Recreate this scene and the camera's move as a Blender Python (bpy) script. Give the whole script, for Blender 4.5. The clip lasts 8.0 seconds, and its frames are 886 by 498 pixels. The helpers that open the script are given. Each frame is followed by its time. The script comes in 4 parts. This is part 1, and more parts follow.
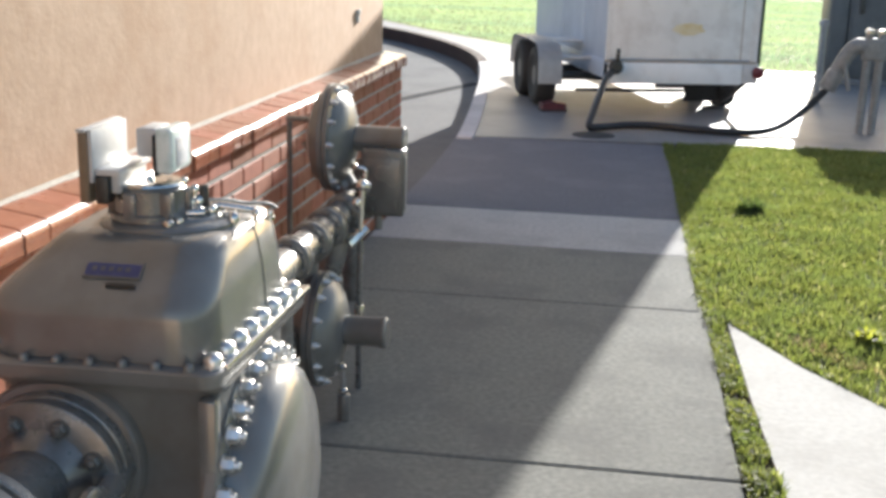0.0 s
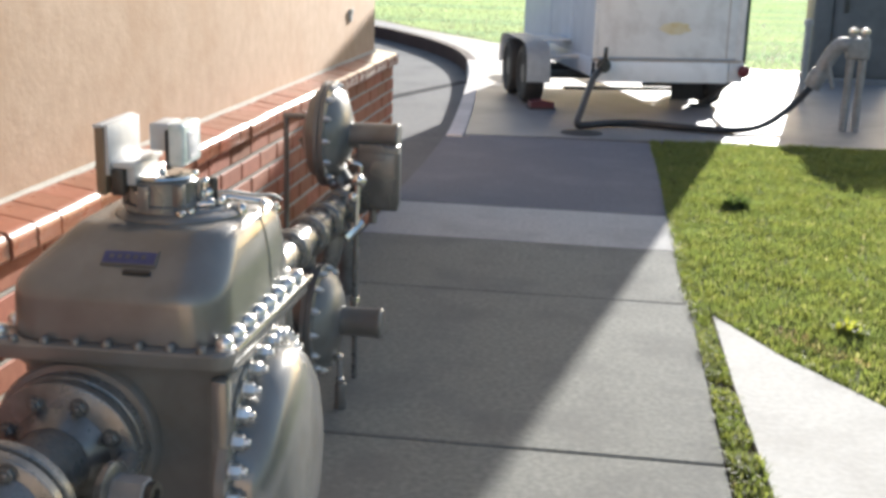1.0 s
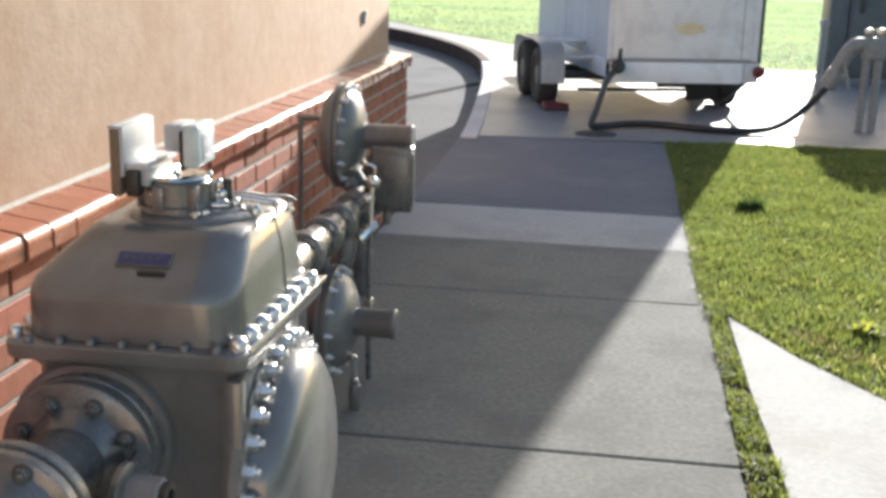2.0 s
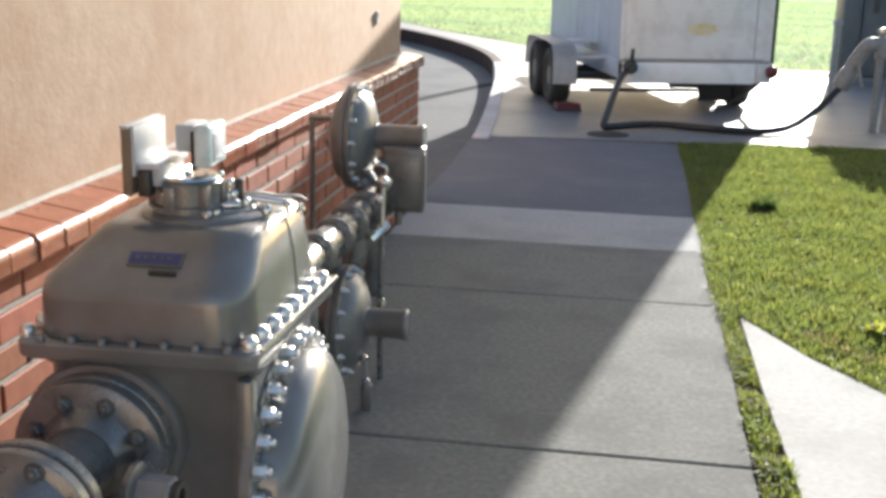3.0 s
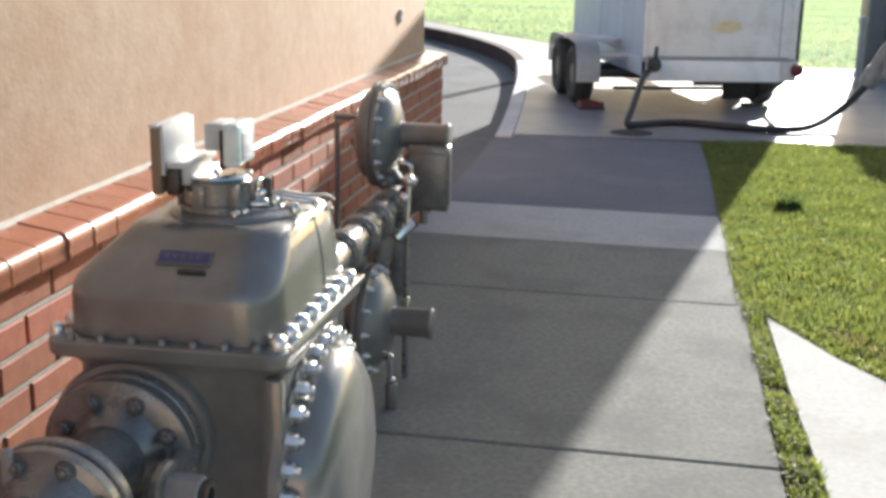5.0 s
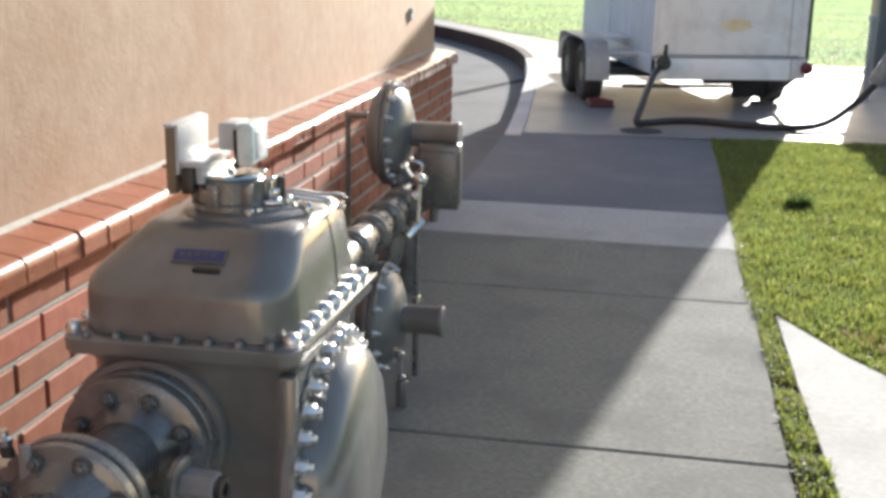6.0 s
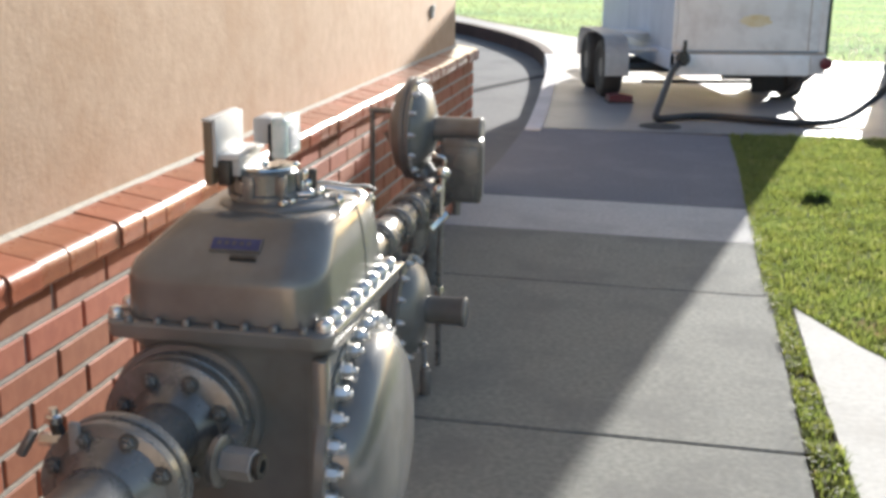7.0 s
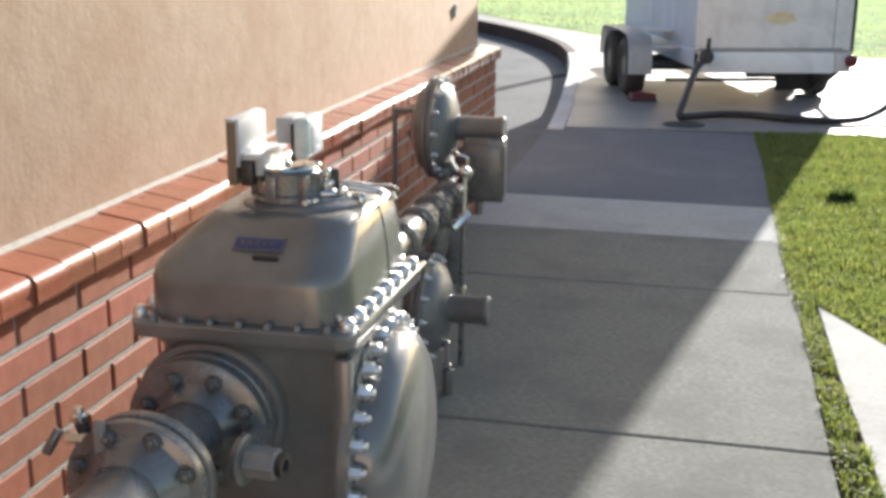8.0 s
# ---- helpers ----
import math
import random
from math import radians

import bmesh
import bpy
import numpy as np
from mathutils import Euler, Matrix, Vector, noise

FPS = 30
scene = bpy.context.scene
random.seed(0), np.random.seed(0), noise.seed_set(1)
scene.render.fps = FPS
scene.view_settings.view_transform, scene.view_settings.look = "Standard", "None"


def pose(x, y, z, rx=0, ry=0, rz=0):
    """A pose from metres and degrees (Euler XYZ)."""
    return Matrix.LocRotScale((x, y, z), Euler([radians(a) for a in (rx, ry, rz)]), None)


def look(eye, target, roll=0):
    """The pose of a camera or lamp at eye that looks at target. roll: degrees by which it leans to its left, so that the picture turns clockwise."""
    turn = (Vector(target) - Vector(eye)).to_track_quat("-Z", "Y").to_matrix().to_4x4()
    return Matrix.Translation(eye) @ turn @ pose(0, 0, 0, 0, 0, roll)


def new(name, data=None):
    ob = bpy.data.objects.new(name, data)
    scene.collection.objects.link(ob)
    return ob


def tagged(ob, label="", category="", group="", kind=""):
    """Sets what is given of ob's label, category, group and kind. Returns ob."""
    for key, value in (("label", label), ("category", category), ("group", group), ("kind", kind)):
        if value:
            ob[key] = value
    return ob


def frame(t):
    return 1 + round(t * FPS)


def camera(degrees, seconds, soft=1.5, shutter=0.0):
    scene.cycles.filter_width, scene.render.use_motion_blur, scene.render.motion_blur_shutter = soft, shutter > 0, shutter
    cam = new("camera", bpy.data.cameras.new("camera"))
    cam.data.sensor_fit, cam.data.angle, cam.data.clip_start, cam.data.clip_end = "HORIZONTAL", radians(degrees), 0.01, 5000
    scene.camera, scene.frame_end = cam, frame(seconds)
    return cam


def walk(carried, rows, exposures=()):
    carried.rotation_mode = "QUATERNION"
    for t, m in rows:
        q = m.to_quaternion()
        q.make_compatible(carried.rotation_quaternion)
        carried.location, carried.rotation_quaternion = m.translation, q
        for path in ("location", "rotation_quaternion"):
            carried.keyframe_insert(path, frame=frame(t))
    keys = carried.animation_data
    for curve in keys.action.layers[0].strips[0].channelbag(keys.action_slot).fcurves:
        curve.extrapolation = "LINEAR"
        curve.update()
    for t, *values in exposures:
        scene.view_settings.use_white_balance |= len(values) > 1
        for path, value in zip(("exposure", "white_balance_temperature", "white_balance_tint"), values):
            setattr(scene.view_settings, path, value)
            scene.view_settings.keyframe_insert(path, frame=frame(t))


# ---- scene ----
cam = camera(42.0, 8.0, soft=3.5)
PATH = [
    (0, (0.071, 0.17, 1.49), (-0.21, 2.085, 0.988), 1.6),
    (0.5, (0.069, 0.086, 1.498), (-0.192, 2.004, 0.993), 1.7),
    (1, (0.069, 0.051, 1.501), (-0.191, 1.969, 0.997), 1.7),
    (1.5, (0.069, 0.052, 1.5), (-0.202, 1.969, 0.997), 1.6),
    (3, (0.073, 0.053, 1.497), (-0.233, 1.965, 0.996), 1.3),
    (3.5, (0.068, 0.06, 1.496), (-0.247, 1.97, 0.994), 1.3),
    (4, (0.066, 0.056, 1.498), (-0.257, 1.965, 0.995), 1.3),
    (4.5, (0.062, 0.058, 1.497), (-0.27, 1.965, 0.993), 1.2),
    (6, (0.054, 0.041, 1.503), (-0.302, 1.942, 0.994), 1.1),
    (6.5, (0.057, -0.042, 1.512), (-0.305, 1.857, 0.998), 1.0),
    (7, (0.057, -0.052, 1.513), (-0.33, 1.841, 0.997), 0.9),
    (7.5, (0.062, -0.053, 1.512), (-0.35, 1.835, 0.995), 0.6),
    (8, (0.059, -0.053, 1.514), (-0.367, 1.831, 0.996), 0.5),
]
EXPOSURES = [(0.0, 1.26, 6300, 10), (8.0, 1.26, 6300, 10)]
walk(cam, [(t, look(e, g, r)) for t, e, g, r in PATH], EXPOSURES)

# ---- world and sun ----
SUN_AZ = radians(10.4)      # from +y towards +x
SUN_EL = radians(16.5)
world = bpy.data.worlds.new("sky")
scene.world = world
world.use_nodes = True
sky = world.node_tree.nodes.new("ShaderNodeTexSky")
sky.sky_type = "NISHITA"
sky.sun_disc = False
sky.sun_elevation = SUN_EL
sky.sun_rotation = SUN_AZ
sky.air_density, sky.dust_density = 1.0, 1.5
back = world.node_tree.nodes["Background"]
back.inputs[1].default_value = 0.099
world.node_tree.links.new(sky.outputs[0], back.inputs[0])
sun_data = bpy.data.lights.new("sun", "SUN")
sun_data.energy, sun_data.angle, sun_data.color = 5.0, radians(0.6), (1.0, 0.955, 0.88)
sun = new("sun", sun_data)
sun_way = Vector((math.sin(SUN_AZ) * math.cos(SUN_EL), math.cos(SUN_AZ) * math.cos(SUN_EL), math.sin(SUN_EL)))
sun.matrix_world = look(sun_way * 30, (0, 0, 0))


# ---- materials ----
def mat(name, dark, light, scale=12.0, rough=0.7, metal=0.0, bump=0.2, bscale=60.0, spread=0.0, coat=0.0, big=1.2, stain=None, stain_amount=0.35, rough_spread=0.12, island=False, spec=0.5):
    """Two scales of tone, fine relief, uneven gloss; spread varies pieces by a random number of their own."""
    m = bpy.data.materials.new(name)
    m.use_nodes = True
    nt = m.node_tree
    n, l = nt.nodes, nt.links
    bsdf = n["Principled BSDF"]
    co = n.new("ShaderNodeTexCoord")
    fine = n.new("ShaderNodeTexNoise")
    fine.inputs["Scale"].default_value, fine.inputs["Detail"].default_value = scale, 6
    l.new(co.outputs["Object"], fine.inputs["Vector"])
    ramp = n.new("ShaderNodeValToRGB")
    ramp.color_ramp.elements[0].position, ramp.color_ramp.elements[1].position = 0.3, 0.7
    ramp.color_ramp.elements[0].color, ramp.color_ramp.elements[1].color = (*dark, 1), (*light, 1)
    l.new(fine.outputs["Fac"], ramp.inputs[0])
    color = ramp.outputs[0]
    wide = n.new("ShaderNodeTexNoise")
    wide.inputs["Scale"].default_value, wide.inputs["Detail"].default_value = big, 4
    wide.inputs["Roughness"].default_value = 0.65
    l.new(co.outputs["Object"], wide.inputs["Vector"])
    if stain:
        step = n.new("ShaderNodeMapRange")
        step.inputs[1].default_value, step.inputs[2].default_value = 0.48, 0.68
        step.inputs[4].default_value = stain_amount
        l.new(wide.outputs["Fac"], step.inputs[0])
        mix = n.new("ShaderNodeMixRGB")
        mix.inputs[2].default_value = (*stain, 1)
        l.new(step.outputs[0], mix.inputs[0])
        l.new(color, mix.inputs[1])
        color = mix.outputs[0]
    if spread:
        if island:
            info = n.new("ShaderNodeNewGeometry")
            rnd = info.outputs["Random Per Island"]
        else:
            info = n.new("ShaderNodeObjectInfo")
            rnd = info.outputs["Random"]
        val = n.new("ShaderNodeMapRange")
        val.inputs[3].default_value, val.inputs[4].default_value = 1 - spread, 1 + spread
        l.new(rnd, val.inputs[0])
        hsv = n.new("ShaderNodeHueSaturation")
        l.new(val.outputs[0], hsv.inputs["Value"])
        hue = n.new("ShaderNodeMapRange")
        hue.inputs[3].default_value, hue.inputs[4].default_value = 0.5 + spread * 0.04, 0.5 - spread * 0.04
        l.new(rnd, hue.inputs[0])
        l.new(hue.outputs[0], hsv.inputs["Hue"])
        l.new(color, hsv.inputs["Color"])
        color = hsv.outputs[0]
    l.new(color, bsdf.inputs["Base Color"])
    rr = n.new("ShaderNodeMapRange")
    rr.inputs[3].default_value, rr.inputs[4].default_value = max(0.03, rough - rough_spread), min(1, rough + rough_spread)
    l.new(wide.outputs["Fac"], rr.inputs[0])
    l.new(rr.outputs[0], bsdf.inputs["Roughness"])
    bsdf.inputs["Metallic"].default_value = metal
    bsdf.inputs["Coat Weight"].default_value = coat
    bsdf.inputs["Coat Roughness"].default_value = 0.2
    bsdf.inputs["Specular IOR Level"].default_value = spec
    if bump:
        grain = n.new("ShaderNodeTexNoise")
        grain.inputs["Scale"].default_value, grain.inputs["Detail"].default_value = bscale, 8
        l.new(co.outputs["Object"], grain.inputs["Vector"])
        b = n.new("ShaderNodeBump")
        b.inputs["Strength"].default_value, b.inputs["Distance"].default_value = bump, 0.01
        l.new(grain.outputs["Fac"], b.inputs["Height"])
        l.new(b.outputs[0], bsdf.inputs["Normal"])
    return m


STUCCO = mat("peach_stucco", (0.51, 0.365, 0.265), (0.59, 0.435, 0.325), 16, 0.92, 0, 0.13, 55, stain=(0.49, 0.335, 0.23), stain_amount=0.65, big=3.4, spec=0.12)
BRICK = mat("red_brick", (0.34, 0.108, 0.054), (0.42, 0.147, 0.078), 30, 0.75, 0, 0.09, 140, spread=0.14, big=9, stain=(0.25, 0.078, 0.043))
CAPBRICK = mat("glazed_cap_brick", (0.30, 0.104, 0.057), (0.38, 0.144, 0.08), 24, 0.29, 0, 0.10, 120, spread=0.12, big=9, stain=(0.27, 0.075, 0.036), rough_spread=0.08, coat=0.3, spec=0.35)
MORTAR = mat("pale_mortar", (0.40, 0.37, 0.33), (0.52, 0.485, 0.43), 60, 0.95, 0, 0.3, 160, spec=0.12)
CAULK = mat("white_sealant", (0.46, 0.43, 0.37), (0.56, 0.53, 0.46), 40, 0.9, 0, 0.2, 90, spec=0.1)
CONCRETE = mat("grey_concrete", (0.178, 0.18, 0.163), (0.258, 0.258, 0.234), 45, 0.9, 0, 0.35, 240, stain=(0.17, 0.168, 0.16), stain_amount=0.75, big=2.6, spec=0.12)
PALEBAND = mat("pale_band_concrete", (0.39, 0.38, 0.368), (0.50, 0.49, 0.47), 40, 0.9, 0, 0.35, 240, stain=(0.30, 0.29, 0.282), stain_amount=0.5, big=2.2, spec=0.12)
DARKCONC = mat("dark_bluish_concrete", (0.135, 0.135, 0.155), (0.19, 0.19, 0.21), 45, 0.9, 0, 0.35, 240, stain=(0.22, 0.22, 0.235), stain_amount=0.5, big=2.0, spec=0.12)
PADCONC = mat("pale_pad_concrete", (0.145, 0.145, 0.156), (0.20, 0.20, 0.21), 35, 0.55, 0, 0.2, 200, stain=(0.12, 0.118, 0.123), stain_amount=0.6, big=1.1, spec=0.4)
NEWCONC = mat("new_pale_concrete", (0.48, 0.47, 0.44), (0.575, 0.565, 0.53), 40, 0.9, 0, 0.3, 220, stain=(0.42, 0.405, 0.375), stain_amount=0.6, big=2.4, spec=0.12)
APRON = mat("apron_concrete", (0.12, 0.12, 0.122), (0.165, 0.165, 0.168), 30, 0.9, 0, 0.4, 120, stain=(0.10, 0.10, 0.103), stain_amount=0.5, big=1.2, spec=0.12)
KERB = mat("dark_red_kerb", (0.045, 0.027, 0.026), (0.075, 0.045, 0.042), 25, 0.8, 0, 0.4, 120, spread=0.15, spec=0.12)
KERBPALE = mat("pale_pink_kerb", (0.52, 0.49, 0.49), (0.64, 0.61, 0.60), 25, 0.85, 0, 0.35, 120, spread=0.1, spec=0.12)
SOIL = mat("soil", (0.05, 0.04, 0.025), (0.10, 0.075, 0.045), 30, 0.95, 0, 0.6, 80, spec=0.12)
TURF = mat("turf", (0.09, 0.12, 0.02), (0.19, 0.22, 0.04), 40, 0.9, 0, 0.8, 120, stain=(0.20, 0.18, 0.06), stain_amount=0.5, big=1.4, spec=0.12)
# darker copy of the turf, shade between the blades painted in
SHADYTURF = mat("shaded_turf", (0.022, 0.032, 0.006), (0.06, 0.075, 0.014), 40, 0.9, 0, 0.8, 120, stain=(0.09, 0.08, 0.025), stain_amount=0.5, big=1.4, spec=0.12)
METERPAINT = mat("grey_meter_paint", (0.192, 0.193, 0.189), (0.232, 0.233, 0.228), 14, 0.21, 0.3, 0.03, 260, stain=(0.165, 0.15, 0.128), stain_amount=0.6, big=5, rough_spread=0.07)
PIPEPAINT = mat("grey_pipe_paint", (0.19, 0.19, 0.186), (0.245, 0.245, 0.238), 18, 0.28, 0.45, 0.06, 180, stain=(0.085, 0.068, 0.055), stain_amount=0.6, big=8, rough_spread=0.08)
REGPAINT = mat("grey_regulator_paint", (0.16, 0.161, 0.158), (0.20, 0.201, 0.197), 18, 0.33, 0.25, 0.06, 180, stain=(0.16, 0.14, 0.12), stain_amount=0.5, big=8, rough_spread=0.08)
FLANGEPAINT = mat("dark_flange_paint", (0.14, 0.138, 0.13), (0.18, 0.177, 0.168), 18, 0.27, 0.3, 0.05, 180)
STEEL = mat("bright_steel", (0.62, 0.61, 0.58), (0.74, 0.73, 0.70), 40, 0.2, 1.0, 0.03, 200)
BOLTSTEEL = mat("zinc_bolt", (0.68, 0.67, 0.65), (0.82, 0.81, 0.79), 60, 0.34, 0.9, 0.05, 200, spread=0.1)
WHITEPAINT = mat("white_enamel", (0.50, 0.50, 0.495), (0.60, 0.60, 0.595), 20, 0.4, 0.1, 0.05, 150, stain=(0.42, 0.405, 0.375), big=9)
TANPAINT = mat("tan_edge", (0.19, 0.135, 0.085), (0.24, 0.175, 0.115), 20, 0.5, 0.1, 0.08, 150)
DARKSTEEL = mat("dark_steel", (0.05, 0.05, 0.048), (0.09, 0.088, 0.082), 30, 0.45, 0.6, 0.1, 160)
BLUE = mat("blue_label", (0.04, 0.048, 0.14), (0.06, 0.07, 0.18), 60, 0.4, 0, 0.02, 200)
PALELABEL = mat("pale_label", (0.52, 0.52, 0.55), (0.60, 0.60, 0.63), 60, 0.4, 0, 0.02, 200)
TRAILERWHITE = mat("weathered_white_sheet", (0.84, 0.845, 0.84), (0.90, 0.90, 0.895), 5, 0.42, 0.0, 0.05, 40, stain=(0.66, 0.65, 0.63), stain_amount=0.7, big=3.2)
# white side sheet with its blue sky-lit shade put into the colour
TRAILERSIDE = mat("blue_shaded_side_sheet", (0.42, 0.52, 0.67), (0.49, 0.59, 0.74), 5, 0.35, 0.0, 0.05, 40, stain=(0.38, 0.47, 0.60), big=2.0)
RUST = mat("rusty_seam", (0.34, 0.27, 0.20), (0.50, 0.43, 0.35), 40, 0.8, 0, 0.2, 120)
YELLOW = mat("faded_yellow_decal", (0.68, 0.55, 0.25), (0.84, 0.79, 0.64), 10, 0.5, 0, 0.02, 100)
FENDER = mat("dull_galvanised", (0.56, 0.56, 0.565), (0.66, 0.66, 0.665), 14, 0.45, 0.2, 0.06, 90)
RUBBER = mat("rubber", (0.016, 0.016, 0.017), (0.035, 0.034, 0.034), 40, 0.75, 0, 0.2, 120)
DARKSTONE = mat("dark_stone", (0.03, 0.031, 0.036), (0.055, 0.055, 0.06), 18, 0.95, 0, 0.5, 60, spec=0.03)
TYRERIM = mat("dull_rim", (0.10, 0.10, 0.105), (0.16, 0.16, 0.165), 30, 0.5, 0.4, 0.1, 120)
HOSE = mat("black_hose", (0.012, 0.012, 0.013), (0.025, 0.025, 0.026), 40, 0.42, 0, 0.1, 120)
RED = mat("red_lens", (0.11, 0.012, 0.018), (0.16, 0.02, 0.028), 30, 0.3, 0, 0.05, 100)
REDPLASTIC = mat("red_plastic", (0.07, 0.012, 0.018), (0.11, 0.02, 0.027), 30, 0.5, 0, 0.1, 100)
GREEN = mat("dark_green_trim", (0.03, 0.05, 0.035), (0.05, 0.075, 0.05), 30, 0.5, 0, 0.05, 100)
CABINET = mat("dark_grey_cabinet", (0.085, 0.09, 0.095), (0.115, 0.12, 0.125), 8, 0.5, 0.0, 0.05, 90, stain=(0.07, 0.075, 0.08), big=2.5)
GALV = mat("galvanised_pipe", (0.235, 0.233, 0.229), (0.32, 0.316, 0.31), 22, 0.58, 0.25, 0.08, 120)
PUDDLE = mat("damp_stain", (0.05, 0.05, 0.05), (0.08, 0.08, 0.078), 14, 0.85, 0, 0.1, 120, spec=0.1)
GLASS = mat("milky_cover", (0.66, 0.72, 0.70), (0.76, 0.81, 0.79), 20, 0.16, 0, 0.03, 120, stain=(0.40, 0.52, 0.48), stain_amount=0.6, big=22)


def grass_mat(name, a, b, c, patch=0.75, stretch=1.0, size=5.5):
    m = bpy.data.materials.new(name)
    m.use_nodes = True
    n, l = m.node_tree.nodes, m.node_tree.links
    bs = n["Principled BSDF"]
    geo = n.new("ShaderNodeNewGeometry")
    ramp = n.new("ShaderNodeValToRGB")
    ramp.color_ramp.elements[0].color, ramp.color_ramp.elements[1].color = (*a, 1), (*b, 1)
    e = ramp.color_ramp.elements.new(0.92)
    e.color = (*b, 1)
    ramp.color_ramp.elements[2].color = (*c, 1)
    l.new(geo.outputs["Random Per Island"], ramp.inputs[0])
    co = n.new("ShaderNodeTexCoord")
    wide = n.new("ShaderNodeTexNoise")
    wide.inputs["Scale"].default_value, wide.inputs["Detail"].default_value = size, 5
    span = n.new("ShaderNodeMapping")
    span.inputs["Scale"].default_value = (stretch, 1, 1)
    l.new(co.outputs["Object"], span.inputs["Vector"])
    l.new(span.outputs[0], wide.inputs["Vector"])
    step = n.new("ShaderNodeMapRange")
    step.inputs[1].default_value, step.inputs[2].default_value, step.inputs[4].default_value = 0.42, 0.62, patch
    l.new(wide.outputs["Fac"], step.inputs[0])
    mix = n.new("ShaderNodeMixRGB")
    mix.inputs[2].default_value = (b[0] * 0.62, b[1] * 0.74, b[2] * 0.9, 1)
    l.new(step.outputs[0], mix.inputs[0])
    l.new(ramp.outputs[0], mix.inputs[1])
    dull = n.new("ShaderNodeHueSaturation")
    dull.inputs["Saturation"].default_value, dull.inputs["Value"].default_value = 0.42, 0.62
    l.new(mix.outputs[0], dull.inputs["Color"])
    l.new(dull.outputs[0], bs.inputs["Base Color"])
    bs.inputs["Roughness"].default_value = 0.5
    bs.inputs["Specular IOR Level"].default_value = 0.25
    trans = n.new("ShaderNodeBsdfTranslucent")
    l.new(mix.outputs[0], trans.inputs[0])
    both = n.new("ShaderNodeMixShader")
    both.inputs[0].default_value = 0.7
    l.new(bs.outputs[0], both.inputs[1])
    l.new(trans.outputs[0], both.inputs[2])
    l.new(both.outputs[0], n["Material Output"].inputs[0])
    return m


BLADE = grass_mat("grass_blade", (0.11, 0.15, 0.028), (0.32, 0.35, 0.072), (0.60, 0.53, 0.26))
WEED = grass_mat("weed_leaf", (0.12, 0.155, 0.025), (0.32, 0.35, 0.065), (0.50, 0.44, 0.15))

# ---- building blocks ----
PLACE = {}
SIZE = [1.0]                # scale of what is built in a thing's own frame
SETTING = [Matrix()]      # moves what is built in world metres


def thing(name, m=None, label="", category="", group="", kind=""):
    ob = new(name)
    ob.empty_display_size = 0.05
    m = m or Matrix()
    if SETTING[0] != Matrix():
        at = SETTING[0] @ m.translation
        m = Matrix.Translation((at.x, at.y, 0))
    ob.matrix_basis = m
    PLACE[ob.name] = m.copy()
    return tagged(ob, label, category, group, kind)


def part(name, bm, material, parent, label="", local=False, smooth=True):
    """One mesh under a thing or a part. The bmesh is in world metres, or in the thing's own frame if local."""
    base = PLACE[parent.name]
    if not local:
        bm.transform(base.inverted() @ SETTING[0])
    elif SIZE[0] != 1:
        bm.transform(Matrix.Scale(SIZE[0], 4))
    me = bpy.data.meshes.new(name)
    bmesh.ops.recalc_face_normals(bm, faces=bm.faces)
    bm.to_mesh(me)
    bm.free()
    me.materials.append(material)
    if smooth:
        me.shade_smooth()
        me.set_sharp_from_angle(angle=radians(38))
    ob = new(name, me)
    ob.parent = parent
    PLACE[ob.name] = base
    return tagged(ob, label)


def solo(name, bm, material, label, category="", kind="", m=None, smooth=True, group=""):
    """A thing that is one mesh."""
    me = bpy.data.meshes.new(name)
    bmesh.ops.recalc_face_normals(bm, faces=bm.faces)
    bm.to_mesh(me)
    bm.free()
    me.materials.append(material)
    if smooth:
        me.shade_smooth()
        me.set_sharp_from_angle(angle=radians(38))
    ob = new(name, me)
    if m:
        ob.matrix_basis = m
    PLACE[ob.name] = (m or Matrix()).copy()
    return tagged(ob, label, category, group, kind)


def box(x0, x1, y0, y1, z0, z1, bevel=0.0, seg=2, bm=None):
    out = bm or bmesh.new()
    one = bmesh.new()
    bmesh.ops.create_cube(one, size=1)
    bmesh.ops.scale(one, vec=(x1 - x0, y1 - y0, z1 - z0), verts=one.verts)
    bmesh.ops.translate(one, vec=((x0 + x1) / 2, (y0 + y1) / 2, (z0 + z1) / 2), verts=one.verts)
    if bevel:
        bmesh.ops.bevel(one, geom=one.edges[:], offset=bevel, segments=seg, affect="EDGES", profile=0.5)
    return merge(out, one)


def merge(out, one):
    me = bpy.data.meshes.new("tmp")
    one.to_mesh(me)
    one.free()
    out.from_mesh(me)
    bpy.data.meshes.remove(me)
    return out


def turned(origin, axis, profile, seg=32, bm=None):
    """A body of revolution: profile of (along, radius) from origin along axis, closed at both ends."""
    out = bm or bmesh.new()
    q = Vector(axis).normalized().to_track_quat("Z", "Y").to_matrix()
    o = Vector(origin)
    rings = []
    for s, r in profile:
        r = max(r, 0.0004)
        rings.append([out.verts.new(o + q @ Vector((r * math.cos(2 * math.pi * k / seg), r * math.sin(2 * math.pi * k / seg), s))) for k in range(seg)])
    for a, b in zip(rings, rings[1:]):
        for k in range(seg):
            out.faces.new((a[k], a[(k + 1) % seg], b[(k + 1) % seg], b[k]))
    out.faces.new(rings[0][::-1])
    out.faces.new(rings[-1])
    return out


